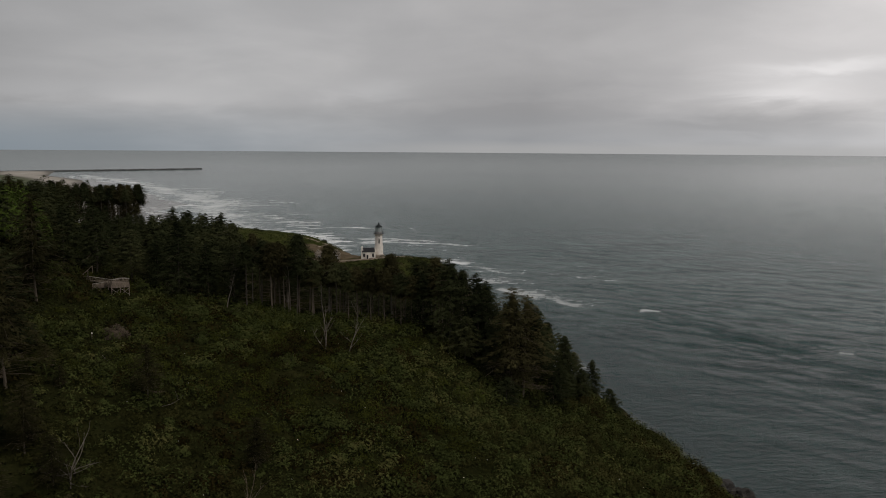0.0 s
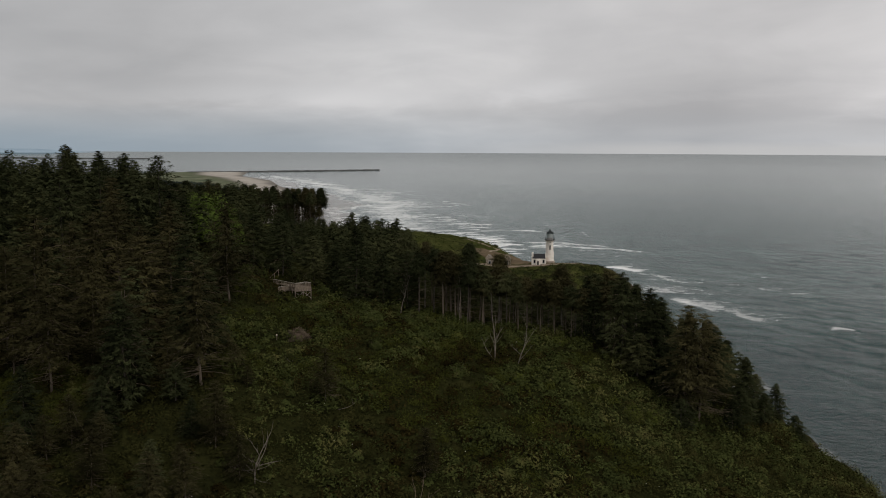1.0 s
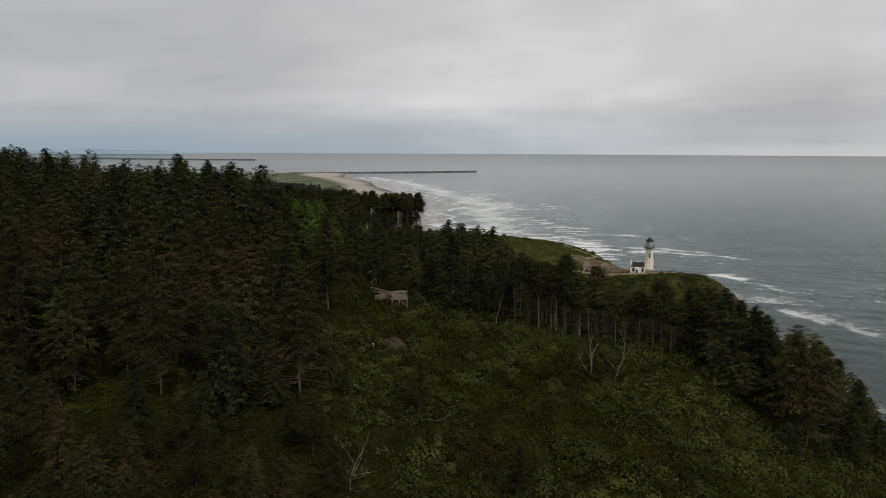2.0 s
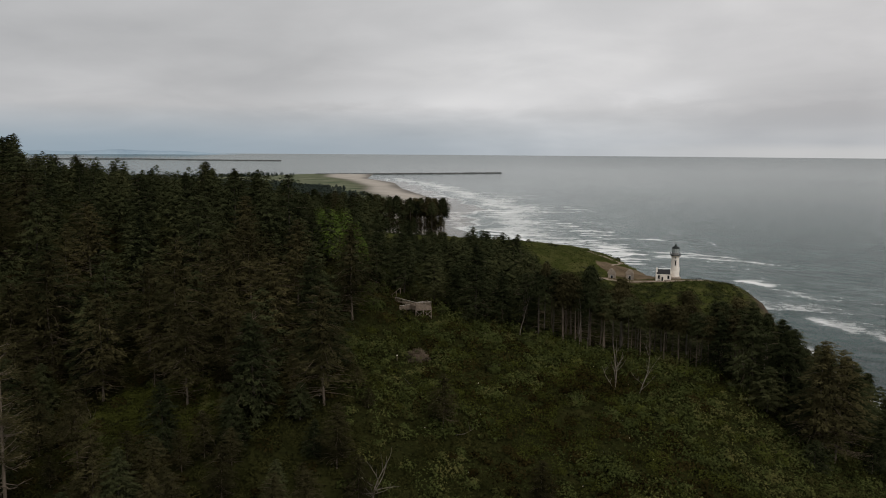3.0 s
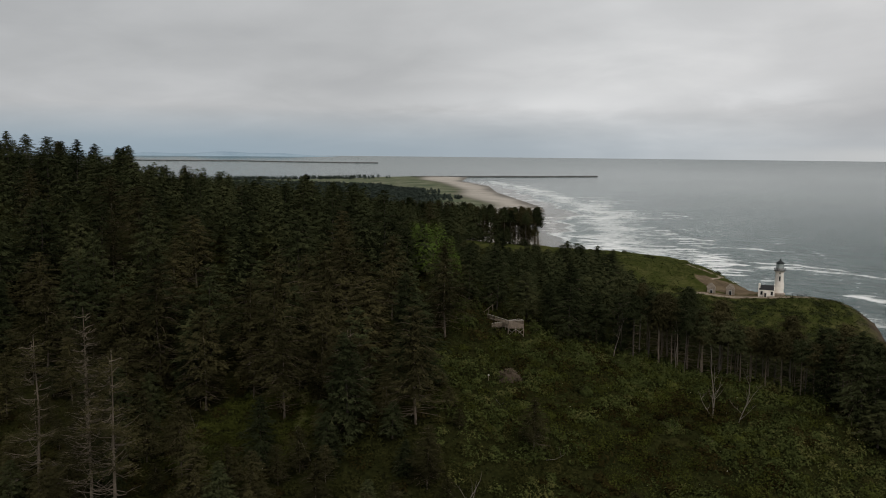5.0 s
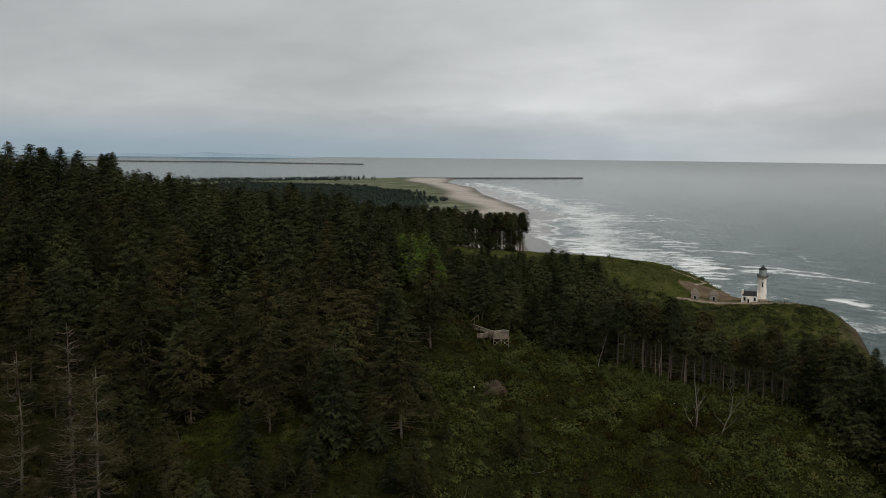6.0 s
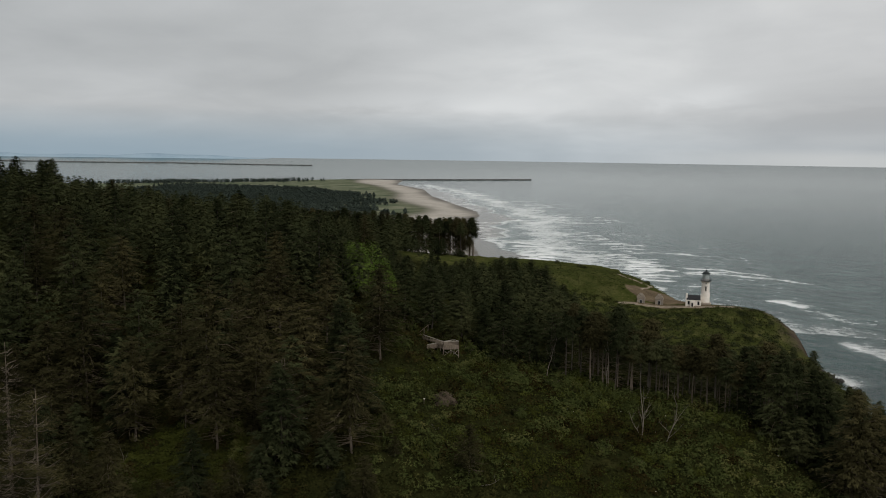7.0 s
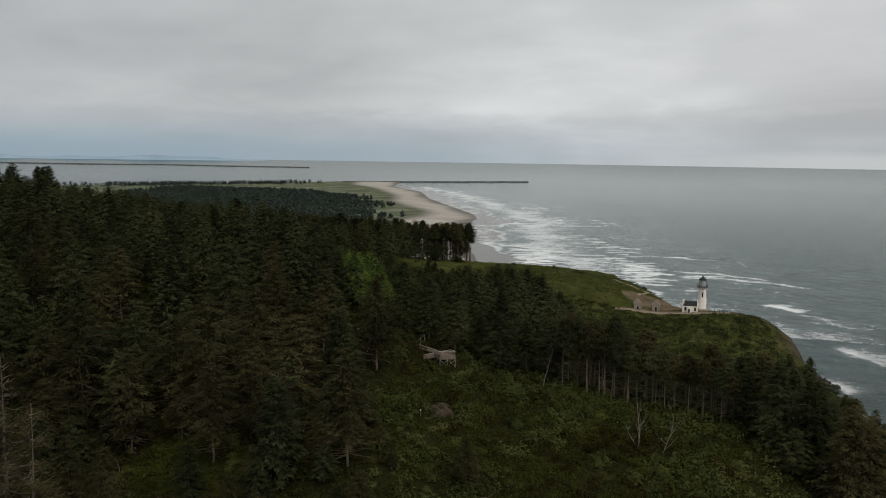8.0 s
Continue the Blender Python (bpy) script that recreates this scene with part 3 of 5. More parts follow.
    for px, py, half, turn, depth, power in rolls:
        near = (np.abs(x - px) < half * 1.6 + depth) & (np.abs(y - py) < half * 1.6 + depth * 2)
        dx, dy = x[near] - px, y[near] - py
        u = dx * math.cos(turn) + dy * math.sin(turn)
        v = -dx * math.sin(turn) + dy * math.cos(turn) + 3 * np.sin(u * 0.13 + px) + 0.004 * u * u
        along = 1 - step(0.6, 1.25, np.abs(u) / half)
        shape = np.where(v < 0, np.exp(-(v / 5.0) ** 2), 0.72 * np.exp(-v / depth) + 0.28 * np.exp(-(v / 7.0) ** 2))
        surf[near] = np.maximum(surf[near], power * along * shape)
    surf = np.where((x < coast(y) - 60) | (y > 3150), 0, surf)
    give(mesh, "surf", surf)
    give(mesh, "chop", np.clip(420 / np.maximum(np.hypot(x, y), 1) - 0.08, 0.03, 0.9))
    return mesh


sea = link_mesh("water", sea_sheet(), M_SEA)
tagged(sea, "grey-green ocean with swell and white surf under overcast", "water", kind="structure")


# ---------------------------------------------------------------- trees
def sprigs(rng, centres, faces, ways, length, width):
    """One leafy triangle at each centre, looking the way of its face and pointing along its way."""
    n = len(centres)
    L = (length * rng.uniform(0.6, 1.4, n))[:, None]
    W = (width * rng.uniform(0.6, 1.4, n))[:, None]
    side = np.cross(faces, ways + rng.normal(0, 0.45, (n, 3)))
    side /= np.linalg.norm(side, axis=1)[:, None] + 1e-6
    d = np.cross(side, faces)
    d /= np.linalg.norm(d, axis=1)[:, None] + 1e-6
    tris = np.stack([centres - d * L * 0.4 + side * W, centres - d * L * 0.4 - side * W, centres + d * L * 0.6], 1)
    return tris.reshape(-1, 3)


def crown_points(rng, height, start, radius, boughs, per, top_round, knots=5, spread=0.55):
    """Sprig centres, faces and ways. Each bough carries a few tufts that lie like drooping shields; also the boughs' lines."""
    cs, ns, ws, lines = [], [], [], []
    lean = rng.uniform(0, 6.28)
    for i in range(boughs):
        f = (i + rng.uniform(0, 1)) / boughs
        z = height * (start + (0.985 - start) * f ** 0.92)
        shape = (1 - f) ** top_round * (0.6 + 0.4 * min(1, f * 4))
        a = i * 2.399 + rng.uniform(-0.5, 0.5)
        reach = radius * shape * rng.uniform(0.55, 1.15) * (1 + 0.14 * math.cos(a - lean)) + 0.3
        out = np.array([math.cos(a), math.sin(a), 0.0])
        across = np.array([-out[1], out[0], 0.0])
        lift = 0.75 * f * f - 0.08 + rng.uniform(-0.12, 0.12)
        m = max(2, int(round(knots * (0.42 + 0.58 * shape))))
        for j in range(m):
            u = 1.0 - 0.72 * (j + rng.uniform(0, 0.8)) / max(m, 1)
            v = rng.normal(0, 0.20) * reach * (1.15 - 0.6 * u)
            mid = out * reach * u + across * v
            mid[2] = z + reach * (lift * u - 0.26 * u * u) - 0.15 * abs(v)
            k = max(3, int(per * rng.uniform(0.7, 1.3)))
            q = rng.normal(0, 1, (k, 3)) * np.array([1, 1, 0.42]) * spread * (0.22 + 0.78 * shape ** 0.6)
            q[:, 2] -= 0.28 * np.hypot(q[:, 0], q[:, 1])
            cs.append(mid + q)
            nn = np.array([0, 0, 1.0]) + out * 0.22 + q * np.array([0.5, 0.5, 0.3]) / spread * 0.4 + rng.normal(0, 0.24, (k, 3))
            ns.append(nn / np.linalg.norm(nn, axis=1)[:, None])
            ws.append(np.tile(out + across * v / max(reach, 0.5), (k, 1)) + q * 0.6 + np.array([0, 0, lift + 0.12]))
        lines.append(((0, 0, z), tuple(out * reach * 0.5 + np.array([0, 0, z + reach * lift * 0.4])), tuple(out * reach * 0.95 + np.array([0, 0, z + reach * (lift - 0.24)]))))
    return np.concatenate(cs), np.concatenate(ns), np.concatenate(ws), lines


def core(rng, height, start, radius, top_round):
    """The close inner twigs of a crown, as ragged flakes."""
    n = 520
    f = rng.uniform(0, 0.9, n)
    a = rng.uniform(0, 2 * math.pi, n)
    r = radius * (1 - f) ** top_round * rng.uniform(0.3, 1.0, n)
    c = np.stack([np.cos(a) * r, np.sin(a) * r, height * (start + (1 - start) * f)], 1)
    out = np.stack([np.cos(a), np.sin(a), 0.3 * np.ones(n)], 1) + rng.normal(0, 0.4, (n, 3))
    out /= np.linalg.norm(out, axis=1)[:, None]
    return sprigs(rng, c, out, np.tile(np.array([0.0, 0.0, -1.0]), (n, 1)), 1.0, 0.22)


def taper(f):
    """Sprigs grow shorter towards the tip."""
    return 1 - 0.35 * np.clip((f - 0.6) / 0.4, 0, 1)


def crown_mesh(name, seed, height, start, radius, boughs, per, size, top_round, heart=0.42):
    rng = np.random.default_rng(seed)
    c, n, w, lines = crown_points(rng, height, start, radius, boughs, per, top_round)
    small = taper(c[:, 2] / height)
    v = np.concatenate([sprigs(rng, c, n, w, size * small, size * 0.145 * small), core(rng, height, start, radius * heart, top_round)])
    return tri_mesh(name, v, np.arange(len(v)).reshape(-1, 3)), lines


def trunk_mesh(name, rng, height, base, bend, sides=7):
    n = 8
    pts, radii = [], []
    dx, dy = rng.uniform(-bend, bend, 2)
    for i in range(n):
        f = i / (n - 1)
        pts.append((dx * (math.sin(f * 2.2) + 0.5 * math.sin(f * 9 + dy * 9)), dy * (math.sin(f * 1.7) + 0.5 * math.sin(f * 7 + dx * 9)), height * f - 1.2 * (i == 0)))
        radii.append(base * (1 - 0.9 * f) * (1.35 if i == 0 else 1))
    v, f = tube(pts, radii, sides)
    return tri_mesh(name, v, f, True)


def limbs_mesh(name, lines, thick, sides=3):
    v, f = join_tubes([tube(line, [thick, thick * 0.6, thick * 0.2], sides) for line in lines])
    return tri_mesh(name, v, f)


def tree_parts(root, seed, height, start, radius, boughs, per, size, top_round, needles, bark, base, dead=0):
    rng = np.random.default_rng(seed + 500)
    link_mesh("trunk", trunk_mesh("trunk", rng, height * 0.97, base, height * 0.012), bark, root)
    mesh, lines = crown_mesh("crown", seed, height, start, radius, boughs, per, size, top_round, 0.25 if dead > 20 else 0.55)
    link_mesh("crown", mesh, needles, root)
    bare = [lines[i] for i in range(0, len(lines), 4)]
    for _ in range(dead):
        z = height * rng.uniform(0.10, max(start + 0.16, 0.3))
        a, r = rng.uniform(0, 6.28), radius * rng.uniform(0.3, 0.95)
        bare.append(((0, 0, z), (math.cos(a) * r * 0.5, math.sin(a) * r * 0.5, z + rng.uniform(-0.2, 0.5)), (math.cos(a + 0.2) * r, math.sin(a + 0.2) * r, z + rng.uniform(-0.8, 0.4))))
    tagged(link_mesh("branchwork", limbs_mesh("branchwork", bare, 0.07), M_TWIG if dead else bark, root), kind="stuff")


HIDE = pose(0, -250, -60)
SPRUCE_LABEL = "dense dark green spruce with tiered drooping boughs"
OPEN_LABEL = "open-crowned conifer with a pale bare lower trunk"
spruces, opens, poles = [], [], []
for k in range(7):
    t = thing("spruce_tree", HIDE, SPRUCE_LABEL, "tree", "forest trees")
    tree_parts(t, k, 28, 0.08 + 0.05 * (k % 3), 8.8 + 0.6 * (k % 4), 112, 15, 1.15, (0.72, 0.6, 0.82, 0.55)[k % 4], M_SPRUCE, M_BARK, 0.36, 14)
    spruces.append(t)
for k in range(5):
    t = thing("conifer_tree", HIDE, OPEN_LABEL, "tree", "forest trees")
    tree_parts(t, 20 + k, 28, 0.20 + 0.06 * (k % 3), 7.8 + 0.4 * k, 88, 13, 1.0, 0.55, M_OPEN, M_PALE, 0.25, 46)
    opens.append(t)
for k in range(4):
    t = thing("pole_tree", HIDE, "tall slender conifer with a long bare grey trunk", "tree", "row of bare-trunked trees")
    tree_parts(t, 40 + k, 20, 0.58 + 0.04 * k, 4.6, 44, 12, 0.95, 0.45, (M_OPEN, M_SPRUCE)[k % 2], (M_PALE, M_PALE, M_DEAD, M_BARK)[k], 0.24, 20)
    poles.append(t)

used = []


def plant(kinds, x, y, top, turn=None, wide=1.0, sink=0.3):
    """A tree with its foot on the ground at x, y and its tip at height top."""
    src = random.choice(kinds)
    z = ground_z(x, y)
    tall = 28.0 if src in spruces or src in opens else 20.0
    s = max(top - z, 3.0) / tall
    fat = wide * s ** 0.7
    m = pose(x, y, z - sink, random.uniform(-2, 2), random.uniform(-2, 2), random.uniform(0, 360) if turn is None else turn)
    ob = copy_thing(src, m)
    ob.scale = (fat, fat, s)
    used.append((x, y))
    return ob


# trees that stand out
for x, y, top in [(-125.4, 174.7, 94), (-118.4, 187.8, 94), (-164.9, 173.7, 89), (-80.6, 166.4, 85.5), (-113, 160, 80)]:
    plant(opens, x, y, top, wide=1.15)
for x, y, top in [(-177, 266, 111), (-162, 262, 109), (-131, 245, 107.5), (-198, 298, 110.5), (-288, 258, 124.5), (-322, 252, 128), (-309, 250, 126.5), (-299, 252, 125.5), (-336, 312, 123), (-96, 351, 82), (-74, 340, 80.5), (-88, 346, 81)]:
    plant(spruces, x, y, top, wide=1.2)
for x, y, top in [(16, 238, 75), (27, 238, 68), (44, 246, 58), (65, 259, 38), (54, 252, 48), (8, 246, 69), (24, 234, 71), (40, 236, 62)]:
    plant(spruces, x, y, top, wide=1.1)
for x, y, top in [(-31.5, 258, 79.8), (-21.5, 258, 76.7), (-1.6, 258, 73.6), (12.4, 256, 73.1)]:
    plant(poles, x, y, top, wide=1.3)
for x, y, top in [(32.5, 222, 69), (36.5, 224, 66)]:
    plant(opens, x, y, top, wide=1.2)
for x, y, top in [(-97, 195, 88), (-88, 182, 85), (-92, 251, 86), (-82, 252, 82), (-101, 249, 89), (-74, 252, 79), (-97, 264, 88), (-107, 243, 89), (-103, 276, 87), (-90, 278, 82), (-108, 292, 84), (-98, 302, 81), (-66, 246, 80), (-58, 250, 78), (-51, 253, 77.5)]:
    plant(spruces, x, y, top, wide=1.1)


def free(x, y, gap):
    return all((x - a) ** 2 + (y - b) ** 2 > gap * gap for a, b in used)


def wooded(x, y):
    """Where the forest stands."""
    if coast(y) - x < 12:
        return False
    if x > -70 and y > 200:
        if x > 2 and y > 300:
            return y < 425
        return 258 < y < 362 - 0.25 * (x + 70)
    if y > 250:
        return y < (398 if x > -125 else 415) or (y < 560 and x < -0.40 * y)
    if ((x + 122) / 17.0) ** 2 + ((y - 156) / 17.0) ** 2 < 1:
        return False
    return x < -0.43 * y - 1 and y >= 158


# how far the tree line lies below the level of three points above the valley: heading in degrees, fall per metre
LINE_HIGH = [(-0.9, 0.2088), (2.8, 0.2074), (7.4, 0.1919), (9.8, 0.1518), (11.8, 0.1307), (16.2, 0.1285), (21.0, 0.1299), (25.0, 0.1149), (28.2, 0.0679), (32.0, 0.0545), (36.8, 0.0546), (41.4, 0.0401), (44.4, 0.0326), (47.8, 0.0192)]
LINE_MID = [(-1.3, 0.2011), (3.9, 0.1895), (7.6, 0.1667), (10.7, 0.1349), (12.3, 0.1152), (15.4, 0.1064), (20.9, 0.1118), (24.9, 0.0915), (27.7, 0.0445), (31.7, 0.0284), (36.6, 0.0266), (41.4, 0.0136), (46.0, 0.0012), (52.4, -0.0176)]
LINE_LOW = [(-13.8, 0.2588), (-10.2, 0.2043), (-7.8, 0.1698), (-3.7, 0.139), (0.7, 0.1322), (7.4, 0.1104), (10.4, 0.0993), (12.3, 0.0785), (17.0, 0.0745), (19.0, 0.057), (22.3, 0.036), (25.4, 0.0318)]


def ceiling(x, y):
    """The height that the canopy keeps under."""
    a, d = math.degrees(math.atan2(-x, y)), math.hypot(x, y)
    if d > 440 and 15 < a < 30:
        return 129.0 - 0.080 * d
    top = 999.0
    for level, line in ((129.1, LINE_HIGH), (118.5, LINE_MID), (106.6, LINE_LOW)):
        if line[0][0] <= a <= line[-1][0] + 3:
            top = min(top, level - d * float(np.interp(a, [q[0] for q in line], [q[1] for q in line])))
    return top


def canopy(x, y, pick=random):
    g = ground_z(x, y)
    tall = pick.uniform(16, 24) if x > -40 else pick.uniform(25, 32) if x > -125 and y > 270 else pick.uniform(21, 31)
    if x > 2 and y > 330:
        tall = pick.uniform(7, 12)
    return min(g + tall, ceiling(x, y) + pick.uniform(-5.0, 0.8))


# the row along the upper edge of the clearing
for i in range(58):
    x = -47 + i * 1.2 + random.uniform(-1.2, 1.2)
    y = 245 + 0.05 * (x + 39) + 22 * random.random() ** 1.6 - 0.1 * max(x, 0)
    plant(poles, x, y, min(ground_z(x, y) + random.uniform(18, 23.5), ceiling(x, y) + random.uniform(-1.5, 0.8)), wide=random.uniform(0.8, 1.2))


tries = 0
while len(used) < 290 and tries < 12000:
    tries += 1
    y = 158 + 250 * random.random() ** 1.6
    x = random.uniform(-1.4 * y - 10, 60)
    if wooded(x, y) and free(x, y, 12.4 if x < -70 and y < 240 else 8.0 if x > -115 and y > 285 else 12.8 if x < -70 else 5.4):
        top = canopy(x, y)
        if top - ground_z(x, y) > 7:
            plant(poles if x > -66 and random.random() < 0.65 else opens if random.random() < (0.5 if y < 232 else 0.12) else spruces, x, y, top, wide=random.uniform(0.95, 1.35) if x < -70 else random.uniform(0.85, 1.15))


def joined_trees(name, places, seed, boughs, per, size, mat, radius=4.6, start=0.15, width=0.17, knots=4, spread=0.6):
    """Far trees in one mesh: x, y, z, height each."""
    rng = np.random.default_rng(seed)
    kinds = []
    for k in range(6):
        c, n, w, _ = crown_points(rng, 28.0, start, radius * (1, 0.85, 1.1)[k % 3], boughs, per, (0.72, 0.6, 0.82, 0.55)[k % 4], knots, spread)
        kinds.append((c / 28.0, n, w, taper(c[:, 2] / 28.0)))
    verts = []
    for x, y, z, h in places:
        c, n, w, thin = kinds[rng.integers(6)]
        a = rng.uniform(0, 6.28)
        ca, sa = math.cos(a), math.sin(a)
        rot = np.array([[ca, sa, 0], [-sa, ca, 0], [0, 0, 1]])
        fat = h * (28 / h) ** 0.25
        p = c @ rot * np.array([fat, fat, h]) + np.array([x, y, z])
        verts.append(sprigs(rng, p, n @ rot, w @ rot, size * thin, size * width * thin))
    v = np.concatenate(verts)
    return link_mesh(name, tri_mesh(name, v, np.arange(len(v)).reshape(-1, 3)), mat)


rng = random.Random(5)
places, tries = [], 0
while len(places) < 1040 and tries < 30000:
    tries += 1
    y = 165 + 400 * rng.random() ** 1.3
    x = rng.uniform(-1.36 * y - 20, 62)
    if wooded(x, y) and free(x, y, 7.8 if x > -115 and y > 280 else 11.8):
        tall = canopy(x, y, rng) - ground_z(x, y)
        if tall > 6:
            used.append((x, y))
            places.append((x, y, ground_z(x, y) - 0.3, tall))
woods = joined_trees("woods", places, 3, 60, 7, 1.6, M_SPRUCE, radius=9.0, knots=4)
tagged(woods, "dense dark spruce forest covering the hillside", "forest", kind="stuff")

# the wind-trimmed stand on the far crest of the head: close on its inland side, bare-trunked towards the sea
for i in range(124):
    f = i / 123
    x = -300 + 134 * f + random.uniform(-2, 2)
    y = 534 + random.uniform(-13, 13)
    top = min(ground_z(x, y) + random.uniform(22, 28), 89.0 - 0.03 * abs(x + 222)) - (11 if i > 121 else 0)
    plant(random.choice((poles, poles, opens)) if f > 0.62 else (spruces, poles, opens, spruces)[i % 4], x, y, top, wide=random.uniform(0.9, 1.25))
for i in range(30):
    x, y = random.uniform(-214, -167), 530 + random.uniform(-9, 12)
    plant(opens, x, y, min(ground_z(x, y) + random.uniform(18, 25), 88.0), wide=random.uniform(0.4, 0.6))
# the spruces below the lawn
for i in range(38):
    x = -212 + 3.5 * i + random.uniform(-1.5, 1.5)
    y = 384 + random.uniform(-12, 10)
    plant(spruces, x, y, random.uniform(74, 80) if x < -150 else random.uniform(72.5, 77), wide=1.5 if x < -150 else 1.15)
for i in range(34):
    x, y = random.uniform(-262, -184), 516 + random.uniform(-7, 6)
    plant(spruces, x, y, ground_z(x, y) + random.uniform(7, 13), wide=1.1)
for i in range(8):
    x, y = random.uniform(-184, -166), 520 + random.uniform(-4, 4)
    plant(spruces, x, y, ground_z(x, y) + random.uniform(3, 6), wide=1.1)


M_GRASS = foliage("coarse_grass", [(0.020, 0.026, 0.009), (0.036, 0.044, 0.014), (0.056, 0.063, 0.021), (0.092, 0.088, 0.034)], world_scale=0.03, each=0.2, clump=0.6)


# ---------------------------------------------------------------- shrubs and low growth
def leaf_fans(rng, c, size, up=0.6, faces=None):
    """One leaf-like triangle at each point, lying more or less flat, or looking the way of its face."""
    n = len(c)
    nrm = rng.normal(0, 1, (n, 3))
    if faces is None:
        nrm[:, 2] = np.abs(nrm[:, 2]) + up
    else:
        nrm = nrm * 0.34 + faces + np.array([0, 0, up])
    nrm /= np.linalg.norm(nrm, axis=1)[:, None]
    d = np.cross(nrm, rng.normal(0, 1, (n, 3)))
    d /= np.linalg.norm(d, axis=1)[:, None]
    e = np.cross(nrm, d)
    L = (size * rng.uniform(0.6, 1.5, n))[:, None]
    tris = np.stack([c - d * L * 0.5 + e * L * 0.32, c - d * L * 0.5 - e * L * 0.32, c + d * L * 0.6], 1)
    return tris.reshape(-1, 3)


def thicket(name, seed, centres, radii, heights, per, size, mat, label):
    """Rounded clumps of leaves standing on the ground, in one mesh."""
    rng = np.random.default_rng(seed)
    n = len(centres)
    z = land(centres[:, 0], centres[:, 1])
    d = rng.normal(0, 1, (n, per, 3))
    d[..., 2] = np.abs(d[..., 2])
    d /= np.linalg.norm(d, axis=2)[..., None]
    d *= rng.uniform(0.7, 1.05, (n, per))[..., None]
    lump = 1 + 0.3 * np.sin(d[..., 0] * 7 + centres[:, 0][:, None]) * np.cos(d[..., 1] * 6 + centres[:, 1][:, None])
    p = d * lump[..., None] * np.stack([radii, radii, heights], -1)[:, None, :]
    p[..., 0] += centres[:, 0][:, None]
    p[..., 1] += centres[:, 1][:, None]
    p[..., 2] += z[:, None] - 0.1
    v = leaf_fans(rng, p.reshape(-1, 3), size, 0.35, d.reshape(-1, 3))
    ob = link_mesh(name, tri_mesh(name, v, np.arange(len(v)).reshape(-1, 3)), mat)
    return tagged(ob, label, "undergrowth", kind="stuff")


def scatter(seed, n, x0, x1, y0, y1, keep):
    rng = np.random.default_rng(seed)
    x, y = rng.uniform(x0, x1, n), rng.uniform(y0, y1, n)
    ok = keep(x, y) & (coast(y) - x > 3)
    return np.stack([x, y], 1)[ok], rng


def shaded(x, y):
    """The brown floor under the near forest, where the litter colour carries canopy shade."""
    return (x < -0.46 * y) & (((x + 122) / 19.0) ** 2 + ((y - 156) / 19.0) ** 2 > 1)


def clearing(x, y):
    return (y < 262) & (x > -215) & (y > 104)


for seed, number, mat, label in ((11, 3700, M_SHRUB, "dense tangle of salal and bramble on the clearing"), (15, 1500, M_BRAKE, "patches of brown bracken on the clearing")):
    pts, rng2 = scatter(seed, number, -215, 100, 104, 262, clearing)
    drift = ripple(pts[:, 0] * 0.16, pts[:, 1] * 0.16, 2.0)
    dim = shaded(pts[:, 0], pts[:, 1])
    pts = pts[((drift < 0.25) & ~dim) if mat is M_SHRUB else ((drift > -0.05) | dim)]
    big = rng2.uniform(0, 1, len(pts)) ** 2.2
    thicket("shrubs", seed + 1, pts, 1.4 + 2.8 * big, 1.0 + 2.8 * big, 130, 0.55, mat, label)
pts, rng2 = scatter(19, 1150, -130, 90, 120, 250, lambda x, y: clearing(x, y) & ~shaded(x, y))
big = rng2.uniform(0, 1, len(pts)) ** 1.5
# light put into leaf colour: bright where lit, about half as bright elsewhere
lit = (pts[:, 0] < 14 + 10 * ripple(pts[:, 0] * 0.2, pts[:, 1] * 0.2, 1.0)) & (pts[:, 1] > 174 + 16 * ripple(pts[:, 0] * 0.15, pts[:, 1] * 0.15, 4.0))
thicket("shrubs", 22, pts[~lit], 1.8 + 2.8 * big[~lit], 1.2 + 2.6 * big[~lit], 250, 0.36, M_DARKBRUSH, "brown-green mounds of brush in an unlit tone on the lower slope")
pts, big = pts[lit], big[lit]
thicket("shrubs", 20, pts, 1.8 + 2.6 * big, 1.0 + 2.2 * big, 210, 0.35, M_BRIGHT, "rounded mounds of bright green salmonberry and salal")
pts, rng2 = scatter(23, 700, -142, -102, 136, 176, lambda x, y: ((x + 122) / 18.0) ** 2 + ((y - 156) / 18.0) ** 2 < 1)
big = rng2.uniform(0, 1, len(pts)) ** 2
thicket("shrubs", 24, pts, 1.3 + 1.2 * big, 0.5 + 0.8 * big, 130, 0.34, M_BRIGHT, "low bright green growth in the small glade")
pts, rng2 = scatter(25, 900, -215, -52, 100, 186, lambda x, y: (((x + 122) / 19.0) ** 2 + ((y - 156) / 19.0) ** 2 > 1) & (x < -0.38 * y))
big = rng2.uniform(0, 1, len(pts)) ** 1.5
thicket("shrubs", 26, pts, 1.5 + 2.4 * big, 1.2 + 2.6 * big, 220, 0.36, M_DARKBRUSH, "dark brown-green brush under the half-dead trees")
pts, rng2 = scatter(13, 2400, -120, 60, 330, 486, lambda x, y: (y > 345 - 0.1 * x) & (yard(x, y) < 0.3) & ((coast(y) - x > 17 + 5 * ripple(x, y, 5)) | (y < 440)))
n = len(pts)
big = rng2.uniform(0, 1, n) ** 3
thicket("shrubs", 14, pts, 1.3 + 2.0 * big, 0.4 + 1.6 * big, 44, 0.6, M_SHRUB, "wind-clipped green scrub on the slope of the head")

